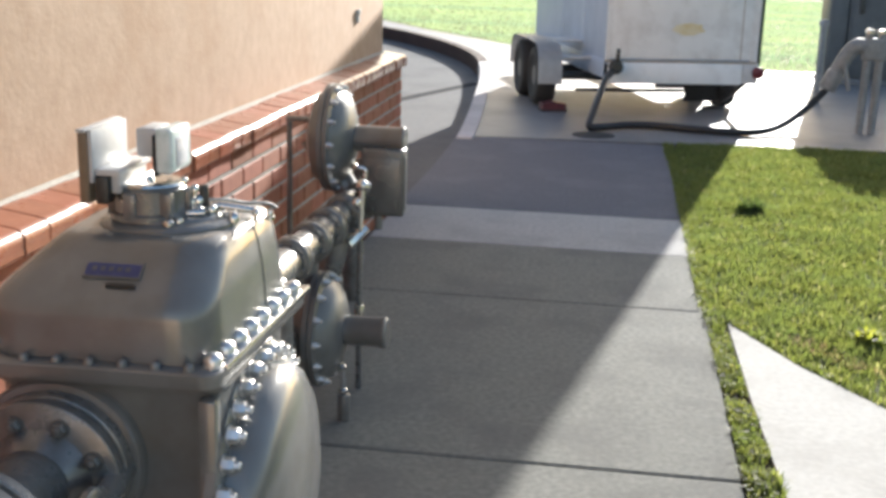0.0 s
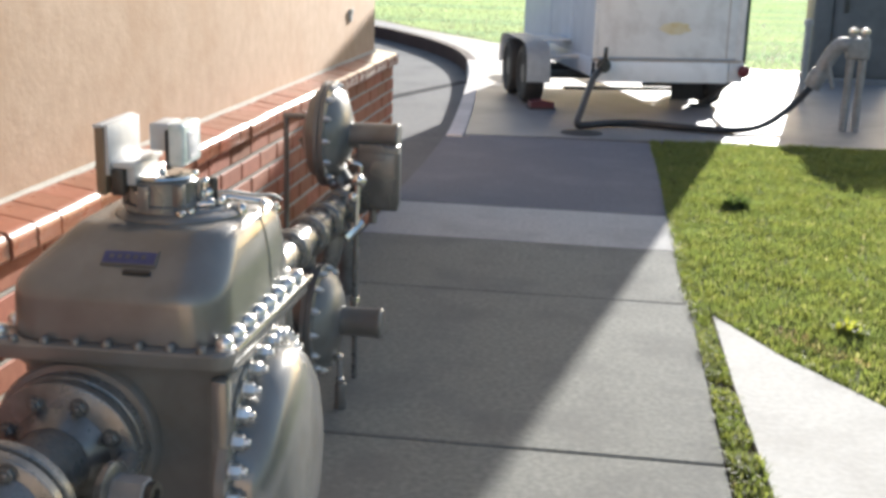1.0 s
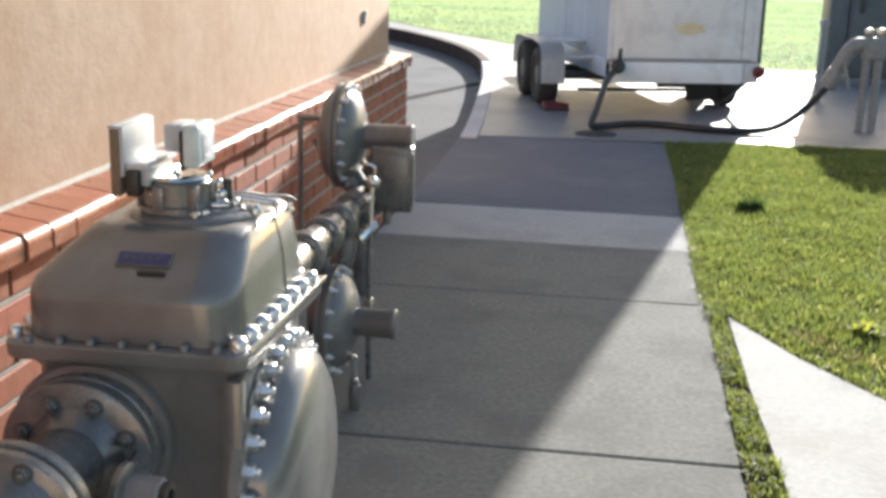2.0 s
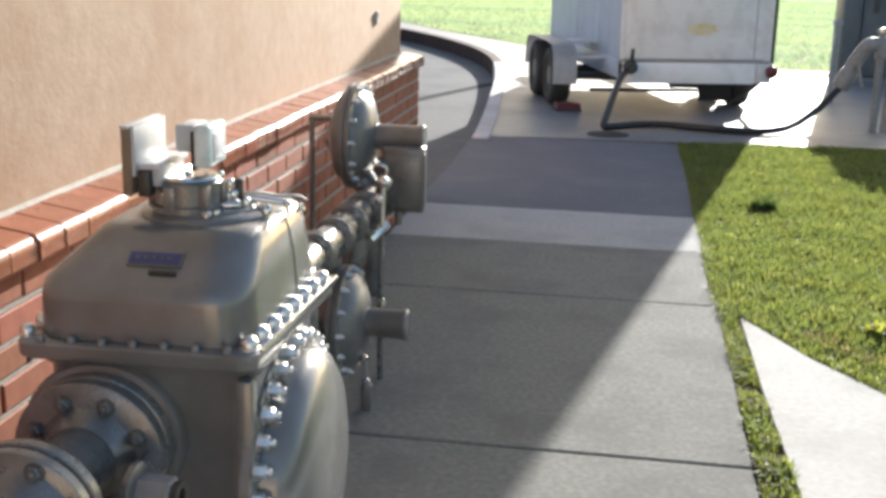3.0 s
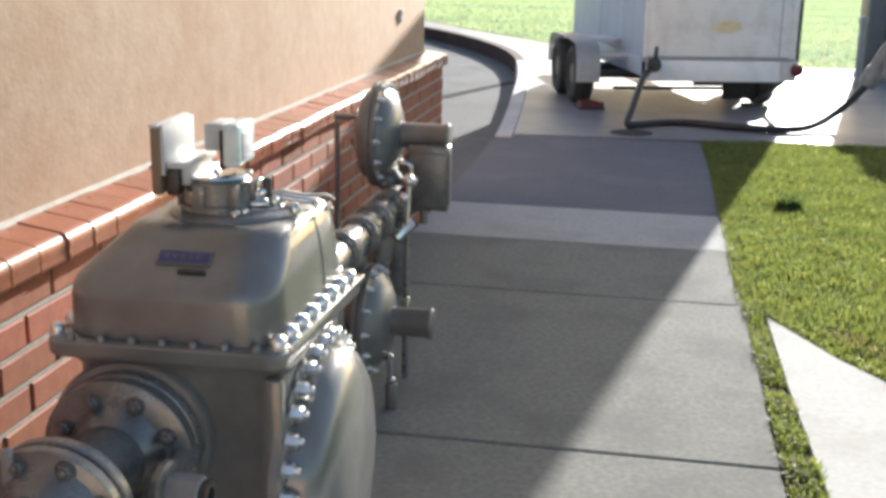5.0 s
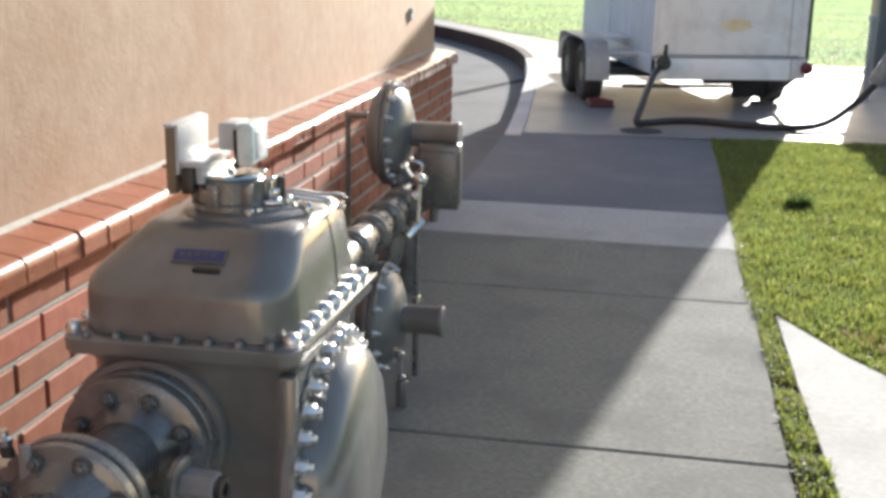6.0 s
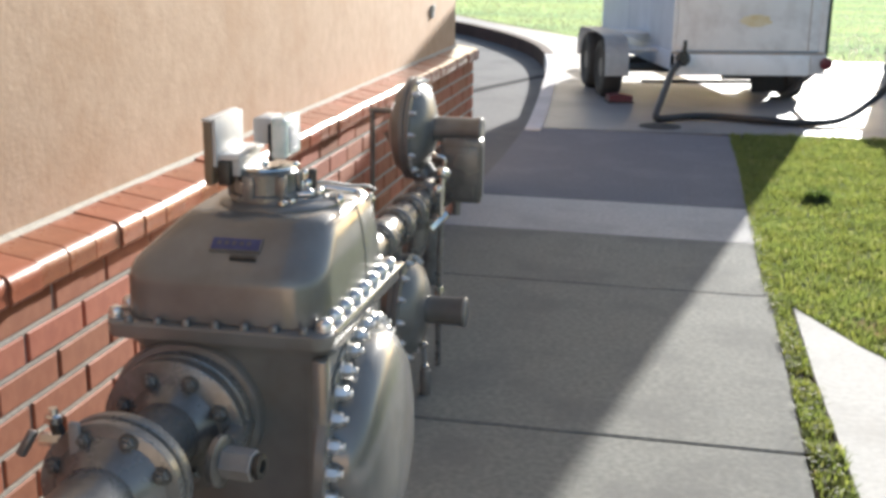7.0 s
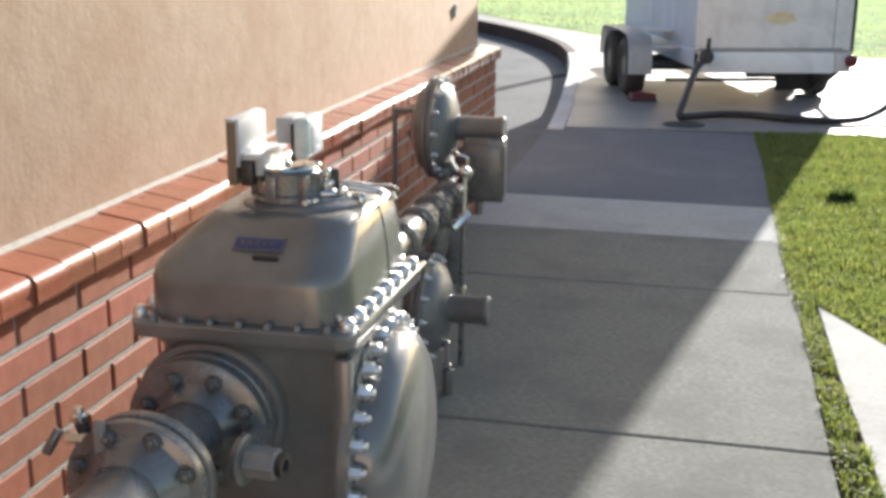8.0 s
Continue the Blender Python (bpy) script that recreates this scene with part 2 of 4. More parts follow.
def rod(p, q, r, seg=16, edge=0.0, bm=None):
    L = (Vector(q) - Vector(p)).length
    e = min(edge, r * 0.6, L * 0.4)
    prof = [(0, r - e), (e * 0.3, r - e * 0.3), (e, r), (L - e, r), (L - e * 0.3, r - e * 0.3), (L, r - e)] if e else [(0, r), (L, r)]
    return turned(p, Vector(q) - Vector(p), prof, seg, bm)


def smooth_line(points, steps=8):
    P = [Vector(p) for p in points]
    P = [P[0] * 2 - P[1]] + P + [P[-1] * 2 - P[-2]]
    out = []
    for i in range(1, len(P) - 2):
        a, b, c, d = P[i - 1:i + 3]
        for k in range(steps):
            t = k / steps
            out.append(0.5 * (2 * b + (c - a) * t + (2 * a - 5 * b + 4 * c - d) * t * t + (3 * b - a - 3 * c + d) * t ** 3))
    out.append(P[-2])
    return out


def tube(points, r, seg=12, bm=None, steps=8):
    out = bm or bmesh.new()
    line = smooth_line(points, steps)
    up = Vector((0, 0, 1))
    rings = []
    for i, p in enumerate(line):
        d = (line[min(i + 1, len(line) - 1)] - line[max(i - 1, 0)]).normalized()
        if abs(d.dot(up)) > 0.98:
            up = Vector((1, 0, 0))
        u = (up - d * up.dot(d)).normalized()
        up = u
        v = d.cross(u)
        rings.append([out.verts.new(p + (u * math.cos(2 * math.pi * k / seg) + v * math.sin(2 * math.pi * k / seg)) * r) for k in range(seg)])
    for a, b in zip(rings, rings[1:]):
        for k in range(seg):
            out.faces.new((a[k], a[(k + 1) % seg], b[(k + 1) % seg], b[k]))
    out.faces.new(rings[0][::-1])
    out.faces.new(rings[-1])
    return out


def prism(outline, z0, z1, bm=None):
    """An upright block over a closed outline in plan."""
    out = bm or bmesh.new()
    lo = [out.verts.new((x, y, z0)) for x, y in outline]
    hi = [out.verts.new((x, y, z1)) for x, y in outline]
    n = len(lo)
    for k in range(n):
        out.faces.new((lo[k], lo[(k + 1) % n], hi[(k + 1) % n], hi[k]))
    out.faces.new(lo[::-1])
    out.faces.new(hi)
    return out


def sweep_y(profile, y0, y1, bm=None):
    """A closed outline in x and z drawn along y."""
    out = bm or bmesh.new()
    a = [out.verts.new((x, y0, z)) for x, z in profile]
    b = [out.verts.new((x, y1, z)) for x, z in profile]
    n = len(a)
    for k in range(n):
        out.faces.new((a[k], a[(k + 1) % n], b[(k + 1) % n], b[k]))
    out.faces.new(a[::-1])
    out.faces.new(b)
    return out


def hexbolt(p, axis, r=0.011, h=0.012, washer=True, bm=None):
    out = bm or bmesh.new()
    a = Vector(axis).normalized()
    o = Vector(p)
    if washer:
        turned(o, a, [(0, r * 1.3), (0.0025, r * 1.3)], 12, out)
    turned(o + a * 0.0025, a, [(0, r), (h * 0.8, r), (h, r * 0.82)], 6, out)
    turned(o + a * (h + 0.0025), a, [(0, r * 0.55), (h * 0.5, r * 0.5), (h * 0.6, r * 0.35)], 8, out)
    return out


# ---- ground and paving ----
ground = solo("ground", box(-400, 400, -300, 600, -0.7, -0.245), TURF, "wide green turf ground around the building", kind="structure", smooth=False)

EDGE = smooth_line([(-1.19, 6.59, 0), (-1.18, 8.18, 0), (-1.22, 9.75, 0), (-1.43, 12.44, 0), (-1.66, 14.78, 0), (-1.96, 16.68, 0), (-2.47, 18.45, 0), (-3.38, 20.49, 0), (-4.67, 22.57, 0), (-6.72, 24.57, 0), (-10.27, 26.34, 0)], 6)
APZ = -0.20
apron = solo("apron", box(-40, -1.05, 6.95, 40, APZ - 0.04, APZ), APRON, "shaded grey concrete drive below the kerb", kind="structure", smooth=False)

strip_line = Matrix.Translation((-1.79, 15.21, 0)) @ Matrix.Rotation(radians(-17.8), 4, "Z")
solo("apron_strip", box(-0.075, 0.075, -4.25, 0.1, APZ - 0.002, APZ + 0.004), DARKSTONE, "dark narrow strip across the concrete drive", kind="structure", m=strip_line, smooth=False)

# concrete behind the trailer, beyond the path
pad_outline = [(p.x + 0.1, p.y) for p in EDGE if p.y >= 9.7]
FAR_EDGE = [(-10.96, 29.44), (-5.37, 25.54), (-3.58, 22.31), (-1.83, 19.58), (0.24, 17.69), (2.15, 16.51), (7.25, 16.82)]
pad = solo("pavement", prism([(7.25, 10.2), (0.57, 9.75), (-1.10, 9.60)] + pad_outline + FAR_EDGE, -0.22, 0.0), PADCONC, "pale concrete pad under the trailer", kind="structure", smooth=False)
lawn_far = solo("lawn_far", prism([(-150, 32)] + [(x, y + 0.01) for x, y in FAR_EDGE] + [(150, 17), (150, 260), (-150, 260)], -0.22, -0.005), TURF, "sunny green lawn beyond the pavement", kind="structure", smooth=False)
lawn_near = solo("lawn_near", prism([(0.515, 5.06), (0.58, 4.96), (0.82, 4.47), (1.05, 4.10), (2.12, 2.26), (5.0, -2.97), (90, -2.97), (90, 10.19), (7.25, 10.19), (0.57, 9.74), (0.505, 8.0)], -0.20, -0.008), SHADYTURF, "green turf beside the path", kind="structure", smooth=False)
corner_slab = solo("pavement_branch", prism([(0.59, 4.92), (0.60, 4.04), (0.64, 2.73), (0.78, -3.0), (4.98, -3.0), (2.10, 2.245), (1.04, 4.08), (0.815, 4.44)], -0.18, 0.004), NEWCONC, "very pale new concrete slab branching off the path", kind="structure", smooth=False)
strip = solo("soil_strip", prism([(0.51, 5.05), (0.585, 4.92), (0.597, 4.04), (0.637, 2.73), (0.77, -3.0), (0.52, -3.0)], -0.18, -0.012), SOIL, "narrow soil joint between two pavements", kind="structure", smooth=False)

# ---- building ----
WALL = pose(-1.201, 2.11, 0)      # own x out of the wall, y along it
S_END = 4.90
RISE = 0.117      # height of the brick base over its drawn zero
wall_stucco = solo("wall_stucco", box(-0.34, -0.12, -4.2, S_END - 0.05, 0.74 + RISE, 3.6, 0.006), STUCCO, "sunlit peach stucco wall with rough trowelled texture", kind="structure", m=WALL)
solo("wall_return", box(-5.2, -0.345, S_END - 0.27, S_END - 0.052, -0.24, 3.6), STUCCO, "peach stucco return wall", kind="structure", m=WALL, smooth=False)
solo("roof", box(-5.3, 0.05, -4.3, S_END + 0.05, 3.604, 3.75), STUCCO, "flat roof of the stucco building", kind="structure", m=WALL, smooth=False)
solo("wall_sealant", sweep_y([(-0.119, 0.772 + RISE), (-0.119, 0.784 + RISE), (-0.114, 0.783 + RISE), (-0.108, 0.772 + RISE)], -2.0, S_END - 0.05), CAULK, "white sealant line where stucco meets brick cap", kind="structure", m=WALL)
# added wall out of view, gives the meter front warm reflections
solo("unseen_wall", box(-7.0, 3.0, -6.2, -6.0, -0.2, 2.0), STUCCO, "plain stucco wall added out of view for warm reflections", kind="structure", smooth=False)
wall_brick = thing("wall_brick", WALL, "red brick base of the stucco wall with pale mortar", kind="structure")
part("mortar", box(-0.33, -0.019, -4.2, S_END - 0.021, -0.24, 0.70 + RISE), MORTAR, wall_brick, "pale recessed mortar", local=True, smooth=False)
part("cap_bed", box(-0.30, -0.014, -4.2, S_END - 0.012, 0.701 + RISE, 0.742 + RISE), MORTAR, wall_brick, "mortar bed of the cap", local=True, smooth=False)

# ---- path slabs ----
path = thing("path", Matrix(), "grey concrete footpath in separate slabs", kind="structure")


def slab(y0, y1, material, label, g=0.007):
    part("slab", box(-1.19, 0.505, y0 + g, y1 - g, -0.18, 0.0, 0.005, 1), material, path, label, smooth=False)


part("joint_bed", box(-1.18, 0.495, -2.0, 9.58, -0.19, -0.02), SOIL, path, "dirt in the joints", smooth=False)
for y0, y1 in ((-1.68, 0.0), (0.0, 1.69), (1.69, 3.385), (3.385, 5.07)):
    slab(y0, y1, CONCRETE, "grey concrete slab")
slab(5.07, 6.03, CONCRETE, "grey concrete slab", 0.001)
slab(6.03, 6.87, PALEBAND, "paler concrete slab", 0.001)
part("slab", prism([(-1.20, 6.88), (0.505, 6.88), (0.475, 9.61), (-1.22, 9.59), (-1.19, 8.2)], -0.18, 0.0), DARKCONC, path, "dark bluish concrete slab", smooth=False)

# kerb of bricks on edge along the drive
kerb = thing("kerb", Matrix(), "curved kerb of dark red bricks beside the drive", kind="structure")
for i in range(len(EDGE) - 1):
    a, b = EDGE[i], EDGE[i + 1]
    d = (b - a).normalized()
    n = Vector((d.y, -d.x, 0))
    a2, b2 = a + d * 0.004, b - d * 0.004
    if b.y < 9.65:
        continue
    w = 0.13
    q = [a2, b2, b2 + n * w, a2 + n * w]
    part("kerbstone", prism([(v.x, v.y) for v in q], APZ - 0.02, 0.016), KERBPALE if a.y < 16.0 else KERB, kerb, smooth=False)

# ---- gas meter ----
METER_SETTING = Matrix.Translation((0.062, 0.03, 1.5)) @ Matrix.Scale(0.88, 4) @ Matrix.Translation((-0.062, -0.03, -1.5)) @ Matrix.Translation((-0.7996, 2.2577, 0.7098)) @ Matrix.Rotation(0.0319, 4, "Z") @ Matrix.Diagonal((1.0552, 1.0455, 1.0136, 1)) @ Matrix.Translation((0.8357, -2.3981, -0.5982))
SETTING[0] = METER_SETTING
FLOOR = -0.3038      # the ground before that setting

def cap_outline(x0, x1, y0, y1, r, k=6):
    pts = []
    for cx, cy, a0 in ((x1 - r, y1 - r, 0), (x0 + r, y1 - r, 90), (x0 + r, y0 + r, 180), (x1 - r, y0 + r, 270)):
        for j in range(k + 1):
            a = radians(a0 + 90 * j / k)
            pts.append((cx + r * math.cos(a), cy + r * math.sin(a)))
    return pts


def loft(levels, bm=None):
    """Rounded rectangles (x0, x1, y0, y1, radius, z) joined from bottom to top."""
    out = bm or bmesh.new()
    rings = [[out.verts.new((x, y, z)) for x, y in cap_outline(x0, x1, y0, y1, r)] for x0, x1, y0, y1, r, z in levels]
    n = len(rings[0])
    for a, b in zip(rings, rings[1:]):
        for k in range(n):
            out.faces.new((a[k], a[(k + 1) % n], b[(k + 1) % n], b[k]))
    out.faces.new(rings[0][::-1])
    out.faces.new(rings[-1])
    return out


MX0, MX1, MY0, MY1, MZ = -1.182, -0.660, 2.29, 2.865, 0.588


def taper(bm):
    """The casting narrows a little towards its front."""
    for v in bm.verts:
        f = max(0.0, 1 - (v.co.y - MY0) / (MY1 - MY0))
        u = (v.co.x - MX0) / (MX1 - MX0)
        v.co.x += f * (0.012 * (1 - u) - 0.030 * u)
    return bm


def head(x, y, scale=1.0):
    """Domed cap nut standing on the casting's flange."""
    bm = turned((0, 0, 0), (0, 0, 1), [(-0.001, 0.0165), (0.003, 0.0165), (0.004, 0.0145), (0.012, 0.0145), (0.018, 0.011), (0.021, 0.005)], 14)
    bm.transform(Matrix.Translation((x, y, MZ)) @ Matrix.Scale(scale * 1.12, 4))
    return taper(bm)


meter = thing("gas_meter", pose(-0.91, 2.58, 0), "large grey painted gas meter standing beside the brick wall", "gas meter")
part("lower_body", loft([(-1.13, -0.70, 2.33, 2.83, 0.05, FLOOR), (-1.13, -0.70, 2.33, 2.83, 0.05, 0.52), (-1.15, -0.675, 2.31, 2.85, 0.04, MZ - 0.035)]), METERPAINT, meter)
part("flange", taper(loft([(MX0, MX1, MY0, MY1, 0.04, MZ - 0.034), (MX0 - 0.003, MX1 + 0.003, MY0 - 0.003, MY1 + 0.003, 0.04, MZ - 0.028), (MX0 - 0.003, MX1 + 0.003, MY0 - 0.003, MY1 + 0.003, 0.04, MZ - 0.004), (MX0 + 0.002, MX1 - 0.002, MY0 + 0.002, MY1 - 0.002, 0.038, MZ)])), METERPAINT, meter)
# (inset, inset towards the path, height, corner radius)
DOME = [(0.028, 0.028, 0.000, 0.085), (0.030, 0.034, 0.080, 0.088), (0.033, 0.036, 0.100, 0.09), (0.042, 0.038, 0.116, 0.09), (0.056, 0.041, 0.130, 0.09), (0.095, 0.048, 0.163, 0.085), (0.125, 0.057, 0.189, 0.08), (0.138, 0.066, 0.200, 0.078), (0.152, 0.080, 0.208, 0.068), (0.17, 0.105, 0.213, 0.06)]
# bright strip on the upper edge of the flange on the path side
part("flange_strip", taper(box(MX1 - 0.012, MX1 + 0.006, MY0 + 0.05, MY1 + 0.012, MZ - 0.011, MZ + 0.003, 0.002)), STEEL, meter, "bright strip on the flange edge")
part("dome", taper(loft([(MX0 + i * 0.9 - 0.006, MX1 - k * 0.85, MY0 + i, MY1 - 0.010 - k * 0.4, r, MZ + 0.002 + z) for i, k, z, r in DOME])), METERPAINT, meter)
part("dome_seam", taper(loft([(MX0 + i * 0.9 - 0.008, MX1 - k * 0.85 + 0.002, 2.650, 2.656, 0.002, MZ + 0.003 + z) for i, k, z, r in DOME[:-1]])), PIPEPAINT, meter)
TZ = MZ + 0.214
part("top_disc", turned((-0.88, 2.60, TZ - 0.01), (0, 0, 1), [(0, 0.135), (0.014, 0.135), (0.020, 0.129), (0.024, 0.105), (0.03, 0.10)], 40), METERPAINT, meter)
collar = part("index_collar", turned((-0.905, 2.57, TZ + 0.015), (0, 0, 1), [(0, 0.078), (0.012, 0.078), (0.016, 0.07), (0.062, 0.07), (0.066, 0.066)], 32), PIPEPAINT, meter, "dull grey index collar")
for a in range(6):
    c = (-0.905 + 0.068 * math.cos(a * 1.047 + 0.3), 2.57 + 0.068 * math.sin(a * 1.047 + 0.3), TZ + 0.04)
    part("collar_lug", box(c[0] - 0.012, c[0] + 0.012, c[1] - 0.012, c[1] + 0.012, c[2] - 0.02, c[2] + 0.035, 0.003), PIPEPAINT, collar)
part("collar_rim", turned((-0.905, 2.57, TZ + 0.081), (0, 0, 1), [(0, 0.064), (0.004, 0.068), (0.009, 0.066), (0.012, 0.05), (0.008, 0.03)], 32), STEEL, collar, "bright machined rim")
SETTING[0] = Matrix.Translation((0, 0, 0.012)) @ METER_SETTING
tall = part("recorder_box", box(-1.012, -0.992, 2.48, 2.66, 0.842, 0.985, 0.003), TANPAINT, meter, "tall white instrument box")
part("recorder_face", box(-0.9915, -0.984, 2.482, 2.658, 0.885, 0.990, 0.001), WHITEPAINT, tall, "white enamel face plate")
part("recorder_lip", box(-1.013, -0.995, 2.478, 2.664, 0.9855, 0.992, 0.001), WHITEPAINT, tall)
part("recorder_foot", box(-0.983, -0.957, 2.485, 2.52, 0.842, 0.898, 0.004), DARKSTEEL, tall, "dark steel foot")
part("recorder_web", box(-0.956, -0.938, 2.50, 2.64, 0.862, 0.8985, 0.002), WHITEPAINT, tall)
part("recorder_shelf", box(-0.983, -0.935, 2.49, 2.66, 0.899, 0.912, 0.002), WHITEPAINT, tall)
counter = part("counter_box", box(-0.932, -0.890, 2.57, 2.66, 0.925, 0.985, 0.006), WHITEPAINT, meter, "white counter box with a clear cover")
part("clear_cover", box(-0.880, -0.846, 2.535, 2.65, 0.898, 0.990, 0.008, 3), GLASS, counter, "clear plastic cover")
part("dial", box(-0.8465, -0.8445, 2.56, 2.625, 0.91, 0.97, 0.0008), PALELABEL, counter, "pale dial window")
part("counter_gasket", box(-0.8895, -0.8805, 2.545, 2.63, 0.89, 0.975, 0.002), RUBBER, counter)
for zz in (0.915, 0.94, 0.96):
    part("dial_mark", box(-0.8444, -0.8438, 2.575, 2.61, zz, zz + 0.004), FENDER, counter)
SETTING[0] = METER_SETTING
part("drive_pin", rod((-0.955, 2.57, 0.862), (-0.905, 2.59, 0.895), 0.008, 10, 0.002), STEEL, meter)
part("drive_cap", turned((-0.92, 2.53, 0.856), (0, 0, 1), [(0, 0.03), (0.014, 0.03), (0.02, 0.022), (0.026, 0.012)], 16), STEEL, meter, "bright drive cap")
# small valve gear behind the index
for (x, y, r, h) in ((-0.815, 2.60, 0.017, 0.045), (-0.79, 2.65, 0.014, 0.032), (-0.765, 2.62, 0.011, 0.02), (-0.70, 2.70, 0.012, 0.03), (-0.83, 2.52, 0.012, 0.03)):
    part("fitting", turned((x, y, TZ - (0.012 if x > -0.72 else -0.006)), (0, 0, 1), [(0, r), (h * 0.25, r), (h * 0.3, r * 0.7), (h * 0.45, r * 0.72), (h * 0.6, r * 0.6), (h * 0.66, r * 0.2)], 14), STEEL, meter, "bright steel fitting")
def knob(x, y, z, r, h):
    """A turned cap: neck, collar and rounded head."""
    return turned((x, y, z), (0, 0, 1), [(0, r * 0.62), (h * 0.35, r * 0.6), (h * 0.4, r), (h * 0.7, r), (h * 0.88, r * 0.75), (h, r * 0.3)], 14)


for x, y, z, r, h in ((-0.838, 2.60, 0.822, 0.013, 0.034), (-0.822, 2.615, 0.826, 0.012, 0.032), (-0.812, 2.585, 0.815, 0.012, 0.024), (-0.826, 2.605, 0.856, 0.009, 0.024), (-0.790, 2.60, 0.818, 0.010, 0.022), (-0.748, 2.605, 0.792, 0.013, 0.034), (-0.842, 2.59, 0.880, 0.008, 0.018), (-0.845, 2.50, 0.812, 0.012, 0.016), (-0.705, 2.62, 0.806, 0.008, 0.026)):
    part("cap_nut", knob(x, y, z, r, h), STEEL, meter, "bright steel cap nut")
part("valve_arm", rod((-0.842, 2.565, 0.826), (-0.795, 2.575, 0.828), 0.010, 10, 0.003), STEEL, meter, "bright steel valve arm")
part("valve_arm", rod((-0.800, 2.62, 0.836), (-0.708, 2.64, 0.822), 0.008, 10, 0.003), STEEL, meter, "bright steel valve arm")
part("sense_stem", rod((-0.812, 2.62, TZ + 0.02), (-0.812, 2.62, TZ + 0.075), 0.010, 10, 0.003), DARKSTEEL, meter)
part("sense_line", tube([(-0.81, 2.63, TZ + 0.04), (-0.78, 2.66, TZ + 0.036), (-0.75, 2.70, TZ + 0.022), (-0.715, 2.74, TZ + 0.014), (-0.70, 2.76, TZ + 0.0)], 0.0038, 8), GALV, meter, "thin grey tubing")
label_tilt = Matrix.Translation((-0.908, 2.381, MZ + 0.1645)) @ Matrix.Rotation(radians(36), 4, "X")
plate = box(-0.055, 0.055, -0.020, 0.020, -0.006, 0.003)
plate.transform(label_tilt)
plate_ob = part("label_plate", plate, METERPAINT, meter, "small faded blue label")
for k, (u0, u1, v0, v1) in enumerate(((-0.052, 0.052, -0.017, 0.013),)):
    q = box(u0, u1, v0, v1, 0.0032, 0.0045)
    q.transform(label_tilt)
    part("label_field", q, BLUE, plate_ob, "dark blue field")
for u in (-0.040, -0.024, -0.008, 0.008, 0.024):
    q = box(u, u + 0.009, -0.006, 0.004, 0.0047, 0.0056)
    q.transform(label_tilt)
    part("label_bar", q, TYRERIM, plate_ob)
q = box(-0.005, 0.05, -0.040, -0.032, -0.006, 0.003)
q.transform(label_tilt)
part("serial_plate", q, DARKSTEEL, meter)
for k in range(8):
    part("bolt", head(MX1 - 0.022, MY0 + 0.045 + k * 0.070, 1.15), BOLTSTEEL, meter)
    part("bolt", head(MX0 + 0.010, MY0 + 0.045 + k * 0.070), BOLTSTEEL, meter)
for k in range(7):
    part("bolt", head(MX0 + 0.055 + k * 0.068, MY0 + 0.013, 0.62), METERPAINT, meter)
    part("bolt", head(MX0 + 0.055 + k * 0.068, MY1 - 0.010), BOLTSTEEL, meter)
# round side cover facing the path
CY, CZ, CR = 2.575, 0.225, 0.318
cover = part("side_cover", turned((-0.716, CY, CZ), (1, 0, 0), [(0, CR), (0.02, CR), (0.024, CR - 0.006), (0.026, CR - 0.046), (0.058, CR - 0.048), (0.080, CR - 0.058), (0.100, CR - 0.09), (0.116, CR - 0.15), (0.125, CR - 0.22), (0.128, 0.03)], 64), METERPAINT, meter, "round domed side cover")
for k in range(32):
    a = 2 * math.pi * k / 32
    b = hexbolt((-0.692, CY + (CR - 0.021) * math.cos(a), CZ + (CR - 0.021) * math.sin(a)), (1, 0, 0), 0.0165, 0.02)
    part("cover_bolt", b, BOLTSTEEL, cover)
part("inlet_boss", turned((-1.005, 2.335, 0.380), (0, -1, 0), [(0, 0.168), (0.022, 0.168), (0.030, 0.162), (0.034, 0.14)], 48), METERPAINT, meter)
part("front_rib", box(-0.73, -0.695, 2.30, 2.34, FLOOR, 0.53, 0.008), METERPAINT, meter)
part("base_plate", box(-1.15, -0.69, 2.32, 2.84, FLOOR, FLOOR + 0.02, 0.004), PIPEPAINT, meter)

# ---- inlet pipe in front of the meter ----
PX, PZ = -1.005, 0.380
inlet = thing("inlet_pipe", pose(PX, 1.6, 0), "grey flanged steel inlet pipe bolted to the gas meter", "pipe")
FL = lambda y, t, r: turned((PX, y, PZ), (0, 1, 0), [(0, r - 0.004), (0.003, r), (t - 0.003, r), (t, r - 0.004)], 48)
part("pipe", rod((PX, 1.15, PZ), (PX, 2.30, PZ), 0.072, 32), PIPEPAINT, inlet)
part("elbow", tube([(PX, 1.20, PZ), (PX, 1.05, PZ - 0.03), (PX, 0.98, PZ - 0.15), (PX, 0.97, FLOOR - 0.02)], 0.072, 24), PIPEPAINT, inlet)
fl = [part("pipe_flange", FL(y, t, r), PIPEPAINT, inlet) for y, t, r in ((2.235, 0.026, 0.150), (2.272, 0.03, 0.150), (1.985, 0.024, 0.136), (1.945, 0.026, 0.136))]
part("gasket", turned((PX, 1.970, PZ), (0, 1, 0), [(0, 0.12), (0.016, 0.12)], 32), RUBBER, inlet)
part("weld_neck", turned((PX, 2.008, PZ), (0, 1, 0), [(0, 0.10), (0.02, 0.085), (0.04, 0.074)], 32), PIPEPAINT, inlet)
part("weld_neck", turned((PX, 2.236, PZ), (0, -1, 0), [(0, 0.10), (0.02, 0.085), (0.04, 0.074)], 32), PIPEPAINT, inlet)
